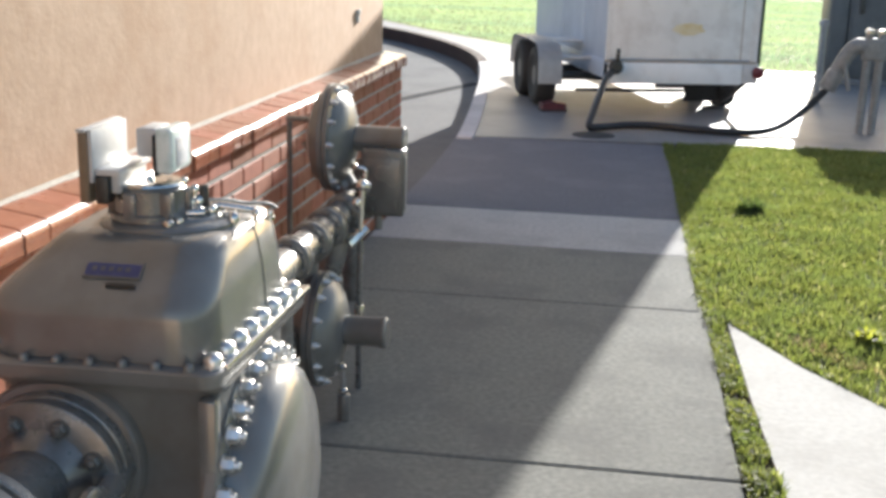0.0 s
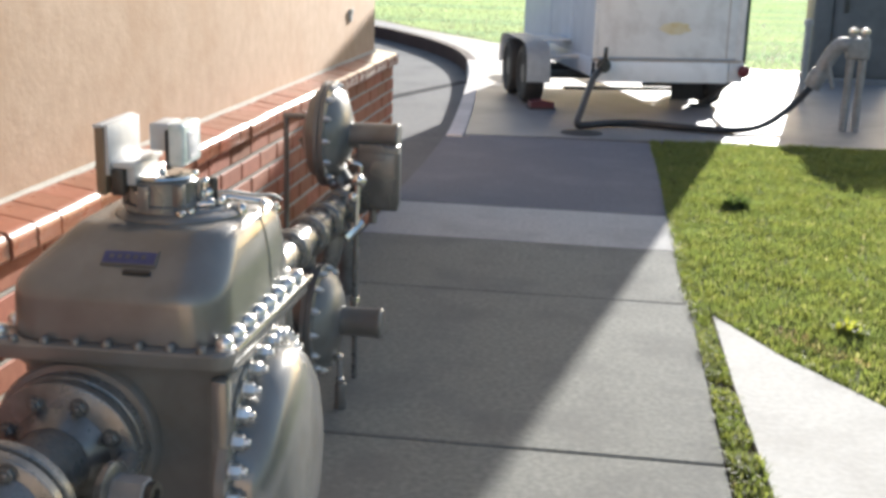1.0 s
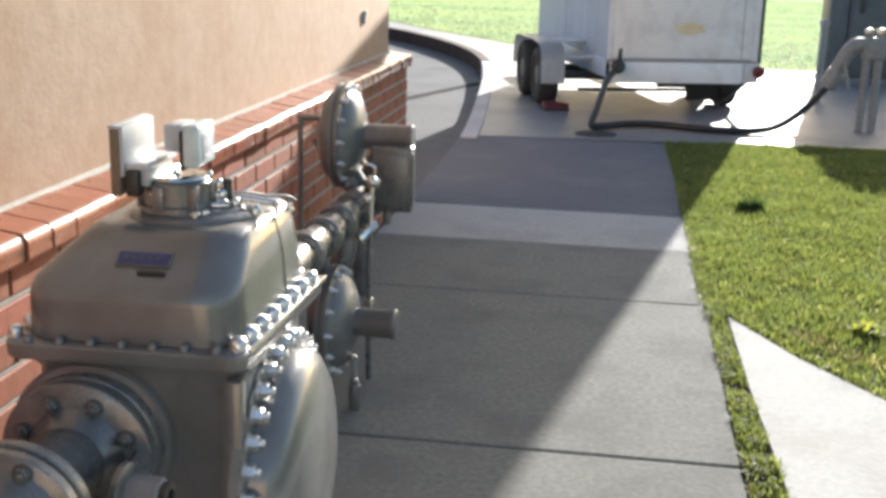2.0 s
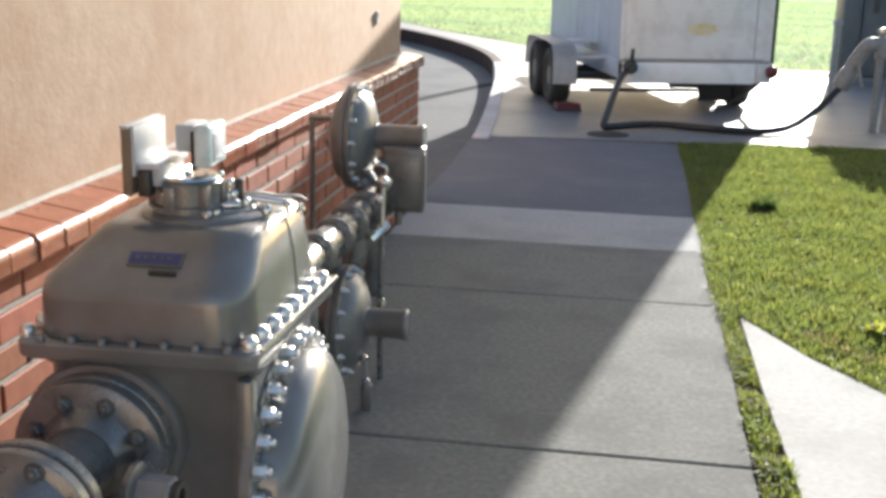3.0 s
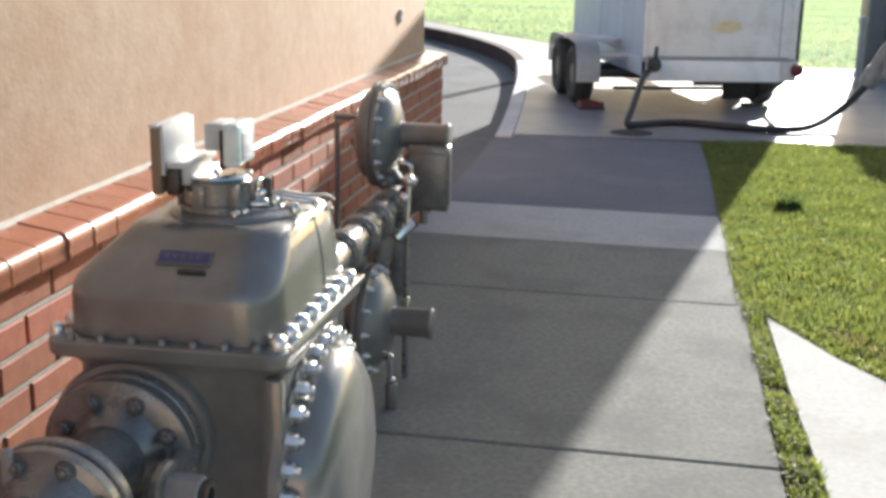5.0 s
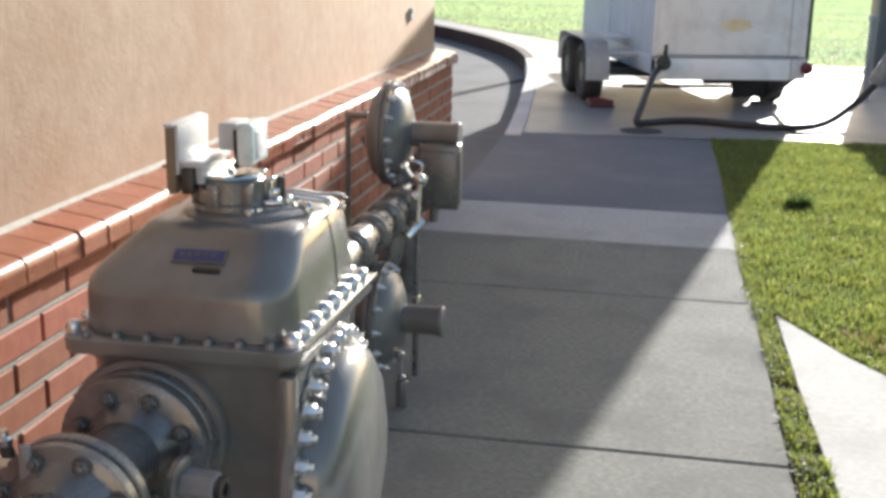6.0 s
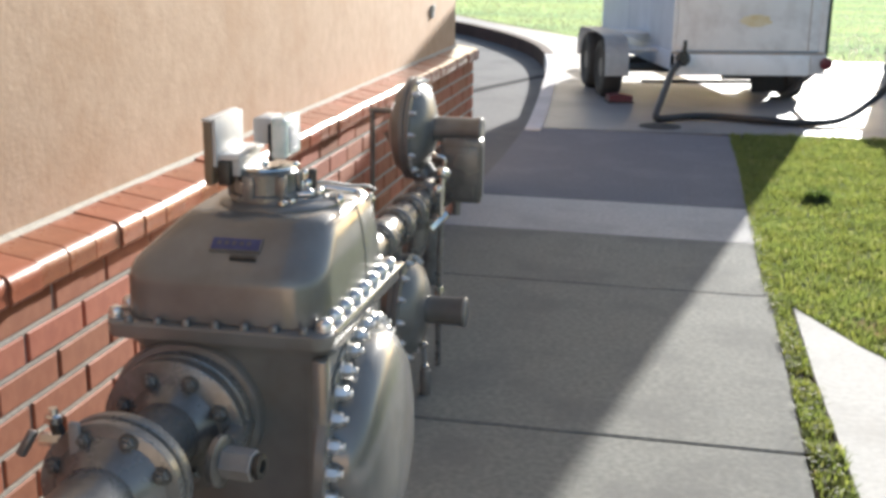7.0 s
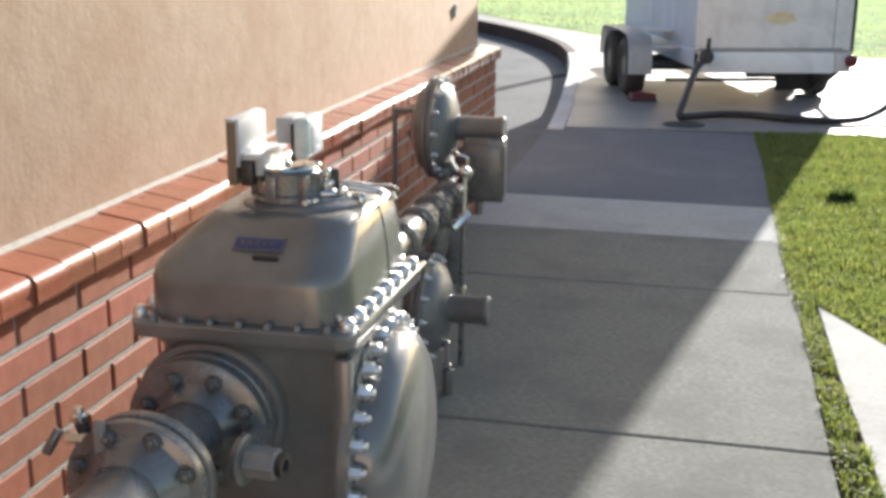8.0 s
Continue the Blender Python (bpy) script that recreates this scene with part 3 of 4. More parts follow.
part("weld_neck", turned((PX, 1.946, PZ), (0, -1, 0), [(0, 0.11), (0.03, 0.085), (0.05, 0.074)], 32), PIPEPAINT, inlet)
for k in range(8):
    a = 2 * math.pi * (k + 0.5) / 8
    c, s = math.cos(a) * 0.112, math.sin(a) * 0.112
    part("stud", hexbolt((PX + c, 1.945, PZ + s), (0, -1, 0), 0.015, 0.011), FLANGEPAINT, fl[3])
    part("stud", hexbolt((PX + c, 2.235, PZ + s), (0, -1, 0), 0.015, 0.011), FLANGEPAINT, fl[0])
valve = thing("needle_valve", pose(-1.11, 1.97, 0.5), "small steel needle valve with a pale lever on the pipe flange", "valve")
part("stem", rod((-1.10, 1.965, PZ + 0.08), (-1.115, 1.96, 0.52), 0.012, 10), DARKSTEEL, valve)
part("valve_body", rod((-1.140, 1.955, 0.470), (-1.068, 1.962, 0.470), 0.014, 6, 0.002), STEEL, valve)
part("lever", box(-1.072, -1.050, 1.930, 1.945, 0.425, 0.520, 0.006), GALV, valve, "pale lever")
part("bonnet", turned((-1.112, 1.96, 0.505), (0, 0, 1), [(0, 0.016), (0.012, 0.016), (0.016, 0.01), (0.028, 0.009)], 10), STEEL, valve)
part("side_port", rod((-1.15, 1.955, 0.485), (-1.172, 1.94, 0.44), 0.010, 10, 0.003), PIPEPAINT, valve)
union = thing("pipe_union", pose(-0.85, 2.15, 0.31), "dull steel union with a hexagon plug on the meter inlet", "pipe union")
part("tee", rod((-0.88, 2.34, 0.375), (-0.858, 2.12, 0.375), 0.026, 16), PIPEPAINT, union)
part("disc", turned((-0.868, 2.12, 0.375), (1, -0.12, 0), [(0, 0.048), (0.004, 0.054), (0.016, 0.054), (0.02, 0.047)], 28), PIPEPAINT, union)
part("hexagon", turned((-0.85, 2.117, 0.375), (1, -0.12, 0), [(0, 0.033), (0.062, 0.033), (0.066, 0.029)], 6), GALV, union)
part("plug", turned((-0.783, 2.11, 0.375), (1, -0.12, 0), [(0, 0.026), (0.012, 0.026), (0.013, 0.014), (0.004, 0.013)], 12), DARKSTEEL, union)

SETTING[0] = Matrix.Translation((-0.8176, 3.9306, 0.6316)) @ Matrix.Diagonal((1.1809, 1.2079, 1.2002, 1)) @ Matrix.Translation((0.7273, -3.5455, -0.5500))
BASE = 0.0238      # the ground before that setting

# ---- outlet run behind the meter ----
RX, RZ = -0.752, 0.522
run = thing("outlet_pipe", pose(RX, 2.9, 0), "grey flanged outlet pipe run behind the gas meter", "pipe")
part("pipe", rod((RX, 2.72, RZ), (RX, 4.25, RZ), 0.042, 24), PIPEPAINT, run)
part("riser", tube([(RX, 4.22, RZ), (RX - 0.02, 4.29, RZ), (RX - 0.10, 4.34, RZ - 0.01), (RX - 0.15, 4.35, RZ - 0.10), (RX - 0.15, 4.35, BASE - 0.02)], 0.040, 20), PIPEPAINT, run)
for y, r, fx in ((3.03, 0.056, 0.0), (3.21, 0.056, 0.004), (3.37, 0.058, 0.004), (3.55, 0.058, 0.010), (3.74, 0.058, 0.022)):
    f = part("pipe_flange", turned((RX + fx, y, RZ), (0, 1, 0), [(0, r - 0.008), (0.003, r - 0.003), (0.008, r), (0.02, r), (0.023, r - 0.012), (0.029, r - 0.012), (0.032, r), (0.044, r), (0.049, r - 0.003), (0.052, r - 0.008)], 40), FLANGEPAINT, run)
    for k in range(8):
        a = 2 * math.pi * (k + 0.5) / 8
        part("stud", hexbolt((RX + fx + 0.043 * math.cos(a), y, RZ + 0.043 * math.sin(a)), (0, -1, 0), 0.006, 0.008), FLANGEPAINT, f)
part("manifold", tube([(RX - 0.06, 2.80, 0.27), (RX - 0.07, 3.6, 0.27), (RX - 0.10, 3.76, 0.24), (RX - 0.10, 3.78, BASE - 0.02)], 0.055, 24), PIPEPAINT, run)
part("drop_leg", tube([(RX, 3.50, RZ), (RX - 0.01, 3.50, RZ - 0.12), (RX - 0.06, 3.50, 0.28)], 0.042, 20), PIPEPAINT, run)
part("support", rod((RX, 2.99, BASE), (RX, 2.99, RZ - 0.03), 0.025, 14), PIPEPAINT, run)


def regulator(y, x, z, r, tube_len, hang):
    m = pose(x, y, 0)
    g = thing("pressure_regulator", m, "grey gas pressure regulator with a round diaphragm case and spring barrel", "regulator", "regulators on the outlet pipe")
    case = part("diaphragm_case", turned((x - 0.075, y, z), (1, 0, 0), [(0, 0.05), (0.012, 0.085), (0.03, r * 0.80), (0.055, r * 0.88), (0.060, r), (0.073, r), (0.075, r - 0.004), (0.077, r), (0.090, r), (0.095, r * 0.88), (0.118, r * 0.78), (0.135, 0.085), (0.145, 0.055)], 48), REGPAINT, g)
    for k in range(14):
        a = 2 * math.pi * k / 14
        part("case_bolt", hexbolt((x + 0.015, y + (r - 0.012) * math.cos(a), z + (r - 0.012) * math.sin(a)), (1, 0, 0), 0.009, 0.012), BOLTSTEEL, case)
    part("spring_barrel", turned((x + 0.06, y, z), (1, 0, 0), [(0, 0.048), (0.01, 0.040), (tube_len - 0.02, 0.040), (tube_len - 0.016, 0.043), (tube_len - 0.004, 0.043), (tube_len, 0.038)], 28), REGPAINT, g)
    part("valve_neck", rod((x - 0.07, y, z), (RX - 0.02, y, RZ), 0.04, 18), REGPAINT, g)
    if hang:
        end = x + 0.06 + tube_len
        case_box = part("pilot_case", box(end - 0.125, end + 0.008, y - 0.065, y - 0.005, z - 0.222, z - 0.018, 0.008, 3), FLANGEPAINT, g, "flat dark pilot case")
        part("case_lid", box(end - 0.117, end - 0.002, y - 0.069, y - 0.0655, z - 0.212, z - 0.042, 0.003), FLANGEPAINT, case_box)
        part("case_hinge", rod((end + 0.009, y - 0.06, z - 0.20), (end + 0.009, y - 0.06, z - 0.04), 0.004, 8, 0.001), REGPAINT, case_box)
        part("case_foot", rod((end - 0.075, y - 0.035, z - 0.268), (end - 0.075, y - 0.035, z - 0.221), 0.013, 10), REGPAINT, case_box)
    else:
        part("vent_elbow", tube([(x + 0.02, y - 0.03, z - 0.092), (x + 0.056, y - 0.03, z - 0.094), (x + 0.067, y - 0.03, z - 0.10), (x + 0.070, y - 0.03, z - 0.165)], 0.0075, 12), GALV, g, "bright vent elbow")
        for dx, dz in ((0.03, -0.092), (0.066, -0.096), (0.070, -0.163)):
            part("vent_nut", turned((x + dx, y - 0.03, z + dz - 0.010), (0, 0, 1), [(0, 0.006), (0.004, 0.0125), (0.014, 0.0125), (0.020, 0.006)], 14), STEEL, g, "bright steel nut")
        part("drain_stub", rod((x + 0.072, y - 0.03, BASE), (x + 0.072, y - 0.03, z - 0.172), 0.017, 14, 0.003), REGPAINT, g)
    if hang:
        part("vent_elbow", tube([(x + 0.085, y - 0.069, z - 0.070), (x + 0.085, y - 0.10, z - 0.068), (x + 0.12, y - 0.10, z - 0.074), (x + 0.122, y - 0.10, z - 0.10)], 0.007, 12), STEEL, g, "bright vent elbow")
    return g


regulator(3.80, -0.83, 0.705, 0.163, 0.165, True)
regulator(3.29, -0.735, 0.270, 0.155, 0.125, False)
frame_pipe = thing("vent_pipe", pose(-0.985, 3.8, 0), "thin grey vent pipe rising in front of the brick wall", "pipe")
part("upright", rod((-0.972, 3.8, BASE), (-0.972, 3.8, 0.755), 0.009, 10), PIPEPAINT, frame_pipe)
part("arm", rod((-0.98, 3.8, 0.755), (-0.88, 3.8, 0.757), 0.009, 10), PIPEPAINT, frame_pipe)
sense = thing("sensing_line", pose(-0.68, 3.5, 0), "thin steel sensing line with bright fittings", "pipe")
part("line", tube([(-0.69, 3.47, 0.50), (-0.675, 3.5, 0.46), (-0.677, 3.5, 0.35), (-0.677, 3.5, 0.20), (-0.677, 3.5, BASE)], 0.009, 10), PIPEPAINT, sense)
part("fitting", rod((-0.70, 3.46, 0.46), (-0.66, 3.50, 0.505), 0.017, 8, 0.004), STEEL, sense, "bright steel fitting")
part("fitting", rod((-0.677, 3.5, 0.235), (-0.677, 3.5, 0.275), 0.014, 6, 0.003), STEEL, sense, "bright steel fitting")
part("needle", rod((-0.69, 3.60, 0.585), (-0.68, 3.59, 0.615), 0.018, 12, 0.008), STEEL, sense, "bright steel fitting")
for x, y, z, r in ((-0.662, 3.46, 0.636, 0.017), (-0.676, 3.45, 0.586, 0.013)):
    part("gauge_cap", turned((x, y, z - 0.016), (0.1, -0.3, 1), [(0, r * 0.5), (0.006, r * 0.9), (0.014, r), (0.022, r * 0.85), (0.028, r * 0.5), (0.030, r * 0.2)], 16), STEEL, sense, "bright rounded steel cap")
part("cap_stem", rod((-0.670, 3.47, 0.50), (-0.662, 3.46, 0.63), 0.008, 10), STEEL, sense)
part("needle_stem", rod((-0.69, 3.61, 0.59), (-0.78, 3.63, 0.52), 0.008, 8), DARKSTEEL, sense)

SETTING[0] = Matrix()

# ---- wall fixture ----
fixture = thing("outlet_box", WALL @ pose(-0.12, 4.16, 1.135), "small pale weatherproof outlet box on the stucco wall", "outlet box")
part("back_box", box(-0.001, 0.010, -0.022, 0.022, -0.034, 0.036, 0.004), WHITEPAINT, fixture, local=True)
part("lid", box(0.0105, 0.018, -0.023, 0.023, 0.006, 0.038, 0.003), WHITEPAINT, fixture, local=True)
part("socket", box(0.0102, 0.014, -0.016, 0.016, -0.030, 0.002, 0.002), FENDER, fixture, local=True)

# ---- trailer ----
TR = pose(-0.06, 11.39, 0, 0, 0, 16)
SIZE[0] = 1.44
TW, TL, TH, TB = 1.05, 2.3, 1.925, 0.356
trailer = thing("cargo_trailer", TR, "white enclosed cargo trailer with weathered sheet sides parked on the pad", "trailer")
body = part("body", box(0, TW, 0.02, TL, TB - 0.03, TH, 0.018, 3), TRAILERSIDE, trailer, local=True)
rear = part("rear_door", box(0.03, TW - 0.05, 0.0, 0.018, TB + 0.012, TH - 0.05, 0.004), TRAILERWHITE, trailer, "weathered white rear door", local=True)
part("door_seam", box(TW - 0.124, TW - 0.118, -0.002, 0.0, TB + 0.014, TH - 0.06), RUST, rear, "rusty seam", local=True)
part("door_frame", box(-0.001, 0.029, 0.002, 0.019, TB + 0.002, TH - 0.02, 0.003), TRAILERWHITE, trailer, local=True)
part("door_frame", box(TW - 0.048, TW + 0.001, 0.002, 0.019, TB + 0.002, TH - 0.02, 0.003), TRAILERWHITE, trailer, local=True)
part("corner_trim", box(TW + 0.002, TW + 0.022, -0.004, 0.05, TB - 0.02, TH, 0.003), GREEN, trailer, "dark green corner trim", local=True)
decal = bmesh.new()
bmesh.ops.create_circle(decal, cap_ends=True, segments=36, radius=1)
for v in decal.verts:
    v.co *= 1 + 0.22 * noise.noise(v.co * 2.3 + Vector((3, 1, 0)))
bmesh.ops.scale(decal, vec=(0.105, 0.040, 1), verts=decal.verts)
decal.transform(Matrix.Translation((0.555, -0.0012, 0.565)) @ Matrix.Rotation(radians(90), 4, "X"))
part("decal", decal, YELLOW, rear, "faded yellow oval decal", local=True)
part("bumper", box(0.02, 0.938, -0.03, 0.019, 0.205, TB - 0.012, 0.006), TRAILERWHITE, trailer, "white steel rear bumper", local=True)
part("light_bracket", box(0.945, TW + 0.005, -0.028, 0.015, 0.21, TB - 0.012, 0.008), FENDER, trailer, "pale tail light bracket", local=True)
part("bumper_line", box(0.0, TW, -0.018, 0.019, TB - 0.011, TB - 0.001), RUST, trailer, local=True)
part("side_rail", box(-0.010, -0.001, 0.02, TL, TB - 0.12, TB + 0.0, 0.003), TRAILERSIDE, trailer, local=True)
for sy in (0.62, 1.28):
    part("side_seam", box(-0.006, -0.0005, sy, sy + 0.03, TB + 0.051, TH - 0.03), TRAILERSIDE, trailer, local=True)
part("chassis_rail", box(0.12, 0.18, 0.1, TL + 0.7, 0.24, 0.309), DARKSTEEL, trailer, local=True)
part("chassis_rail", box(TW - 0.18, TW - 0.12, 0.1, TL + 0.7, 0.24, 0.309), DARKSTEEL, trailer, local=True)
part("tail_light", turned((TW + 0.0, -0.029, 0.288), (0, -1, 0), [(0, 0.042), (0.02, 0.042), (0.03, 0.036), (0.036, 0.02)], 24), RED, trailer, "round red tail light", local=True)
part("marker_light", turned((TW - 0.01, -0.001, 0.345), (0, -1, 0), [(0, 0.016), (0.012, 0.014), (0.018, 0.006)], 14), WHITEPAINT, trailer, local=True)
for side, wx in ((-1, -0.395), (1, TW - 0.13)):
    rad = 0.205 if side < 0 else 0.152
    for wy in (0.46, 1.0):
        w = part("wheel", turned((wx, wy, rad), (1, 0, 0), [(0.014, rad * 0.60), (0.0, rad * 0.72), (0.006, rad * 0.90), (0.024, rad - 0.004), (0.04, rad), (0.10, rad), (0.116, rad - 0.004), (0.134, rad * 0.9), (0.14, rad * 0.72)], 36), RUBBER, trailer, "black rubber tyre", local=True)
        part("rim", turned((wx + 0.012, wy, rad), (1, 0, 0), [(0.0, rad * 0.22), (0.006, rad * 0.52), (0.03, rad * 0.62), (0.11, rad * 0.62), (0.116, rad * 0.4)], 28), TYRERIM, w, local=True)
    for wy in (0.46, 1.0):
        part("axle", rod((wx + 0.05, wy, rad), (0.5, wy, rad), 0.03, 12), DARKSTEEL, trailer, local=True)
# added rod, stands in for a dark band below the trailer floor
part("low_dark_rod", rod((-0.10, 0.376, 0.115), (0.72, 0.376, 0.115), 0.013, 10), DARKSTEEL, trailer, local=True)
part("mud_flap", box(0.68, TW - 0.03, 0.35, 0.36, 0.045, 0.27, 0.003), RUBBER, trailer, "black rubber mud flap", local=True)
arch = bmesh.new()
prof = [(0.20, 0.17), (0.205, 0.27), (0.22, 0.34), (0.25, 0.395), (0.30, 0.428), (0.48, 0.442), (0.78, 0.446), (1.10, 0.442), (1.17, 0.428), (1.215, 0.395), (1.24, 0.33), (1.25, 0.22)]
rows_ = []
for (u, v) in prof:
    rows_.append([arch.verts.new((x, u, v)) for x in (-0.406, -0.24)])
for a, b in zip(rows_, rows_[1:]):
    arch.faces.new((a[0], a[1], b[1], b[0]))
bmesh.ops.solidify(arch, geom=arch.faces[:], thickness=0.006)
part("fender", arch, FENDER, trailer, "dull metal fender over two wheels", local=True)
part("fender_arm", rod((-0.25, 0.30, 0.34), (0.05, 0.36, 0.34), 0.016, 10), FENDER, trailer, local=True)
part("fender_arm", rod((-0.25, 1.15, 0.40), (0.05, 1.15, 0.40), 0.016, 10), FENDER, trailer, local=True)
part("fender_side", box(-0.241, -0.0105, 0.6, 0.95, 0.425, 0.437), FENDER, trailer, local=True)
part("leg_jack", rod((0.925, 0.36, 0.015), (TW - 0.02, 0.05, 0.24), 0.020, 10), TYRERIM, trailer, local=True)
part("jack_foot", turned((0.91, 0.36, 0.0), (0, 0, 1), [(0, 0.085), (0.012, 0.08), (0.018, 0.03)], 18), DARKSTEEL, trailer, local=True)
part("tongue", tube([(0.12, TL, 0.36), (0.3, TL + 0.4, 0.37), (TW / 2, TL + 0.9, 0.38)], 0.03, 8), DARKSTEEL, trailer, local=True)
outlet = part("drain_valve", turned((0.06, -0.032, 0.318), (-0.15, -1, 0), [(0, 0.03), (0.03, 0.03), (0.032, 0.048), (0.05, 0.048), (0.054, 0.03), (0.09, 0.028)], 24), DARKSTEEL, trailer, "black drain valve", local=True)
part("valve_handle", box(0.046, 0.072, -0.10, -0.085, 0.345, 0.44, 0.006), DARKSTEEL, outlet, local=True)
part("valve_stem", rod((0.055, -0.09, 0.33), (0.055, -0.09, 0.40), 0.012, 8), DARKSTEEL, outlet, local=True)

chock = thing("wheel_chock", TR @ pose(-0.45, 0.20, 0), "red plastic wheel chock behind the trailer tyre", "wheel chock")
cb = sweep_y([(-0.08, 0.0), (0.08, 0.0), (0.08, 0.05), (0.0, 0.062), (-0.08, 0.05)], -0.06, 0.06)
part("wedge", cb, REDPLASTIC, chock, local=True)
part("base", box(-0.088, 0.088, -0.07, 0.07, 0.0, 0.012, 0.002), RUBBER, chock, local=True)

SIZE[0] = 1.0

# ---- hose and stand pipes ----
hose = solo("hose", tube([(0.01, 11.25, 0.42), (-0.05, 11.0, 0.35), (-0.12, 10.45, 0.16), (-0.15, 10.19, 0.05), (-0.066, 10.23, 0.036), (0.136, 10.41, 0.036), (0.40, 10.48, 0.036), (0.864, 10.34, 0.036), (1.244, 10.37, 0.036), (1.50, 10.61, 0.065), (1.73, 10.88, 0.176), (1.88, 10.92, 0.337), (1.97, 10.95, 0.44)], 0.032, 14), HOSE, "black rubber hose lying on the pavement between trailer and stand pipes", "hose")
# thin dark disc stands in for a puddle at the hose foot
solo("puddle_disc", turned((-0.106, 9.98, -0.002), (0, 0, 1), [(0, 0.18), (0.006, 0.18), (0.009, 0.165)], 28), PUDDLE, "dark round puddle on the pavement, drawn as a thin disc", "drain cover")
stand = thing("stand_pipe", pose(2.22, 10.89, 0), "pale galvanised pair of stand pipes with a hose coupling", "stand pipe")
for px in (2.229, 2.333):
    up = part("upright", rod((px, 10.89, 0), (px, 10.89, 0.88), 0.035, 18), GALV, stand)
    part("cap", turned((px, 10.89, 0.88), (0, 0, 1), [(0, 0.041), (0.022, 0.041), (0.034, 0.027), (0.04, 0.008)], 18), STEEL, up, "bright steel cap")
part("crosshead", box(2.18, 2.385, 10.845, 10.935, 0.64, 0.84, 0.026, 3), GALV, stand)
part("elbow", tube([(2.20, 10.89, 0.765), (2.13, 10.90, 0.765), (2.06, 10.92, 0.677), (1.943, 10.95, 0.425)], 0.066, 20), GALV, stand)
part("coupling", rod((1.995, 10.94, 0.53), (1.92, 10.955, 0.375), 0.08, 20, 0.012), GALV, stand)
part("lever", rod((2.03, 10.83, 0.62), (2.09, 10.82, 0.38), 0.016, 8), GALV, stand)
post = thing("marker_post", pose(2.18, 13.01, 0), "pale grey steel bollard beside the utility cabinet", "bollard")
part("shaft", rod((2.18, 13.01, 0), (2.18, 13.01, 0.82), 0.036, 18), GALV, post)
part("top", turned((2.18, 13.01, 0.82), (0, 0, 1), [(0, 0.052), (0.047, 0.052), (0.06, 0.042), (0.066, 0.012)], 20), GALV, post)

SIZE[0] = 1.68
cab = thing("utility_cabinet", pose(2.60, 15.2, 0), "dark grey steel utility cabinet with a stepped top", "utility cabinet")
part("shell", box(0.14, 0.60, 0, 0.42, 0.0, 1.26, 0.012), CABINET, cab, local=True)
part("side_shell", box(0, 0.139, 0.02, 0.40, 0.0, 1.08, 0.012), CABINET, cab, local=True)
d = part("door", box(0.16, 0.58, -0.018, -0.001, 0.06, 1.20, 0.004), CABINET, cab, local=True)
part("handle", box(0.20, 0.23, -0.045, -0.019, 0.52, 0.66, 0.004), DARKSTEEL, d, local=True)
part("side_panel", box(0.012, 0.128, 0.008, 0.019, 0.08, 1.02, 0.003), CABINET, cab, local=True)
part("roof_edge", box(0.30, 0.62, -0.02, 0.44, 1.2605, 1.30, 0.008), CABINET, cab, local=True)
part("plinth", box(-0.01, 0.61, -0.02, 0.43, -0.006, 0.04, 0.004), PADCONC, cab, local=True)
SIZE[0] = 1.0


# rock shape stands in for an unidentified dark thing on the lawn
rock = bmesh.new()
bmesh.ops.create_icosphere(rock, subdivisions=4, radius=1)
for v in rock.verts:
    v.co *= 1 + 0.22 * noise.noise(v.co * 1.7) + 0.06 * noise.noise(v.co * 6)
bmesh.ops.scale(rock, vec=(0.48, 0.40, 0.34), verts=rock.verts)
solo("boulder", rock, DARKSTONE, "dark low lump standing in for an unknown object on the far lawn", "boulder", m=pose(-5.98, 41.2, 0.12))

# ---- grass ----
def inside(x, y, poly):
    c = np.zeros(len(x), bool)
    n = len(poly)
    for i in range(n):
        (x0, y0), (x1, y1) = poly[i], poly[i - 1]
        hit = ((y0 > y) != (y1 > y)) & (x < (x1 - x0) * (y - y0) / (y1 - y0 + 1e-12) + x0)
        c ^= hit
    return c


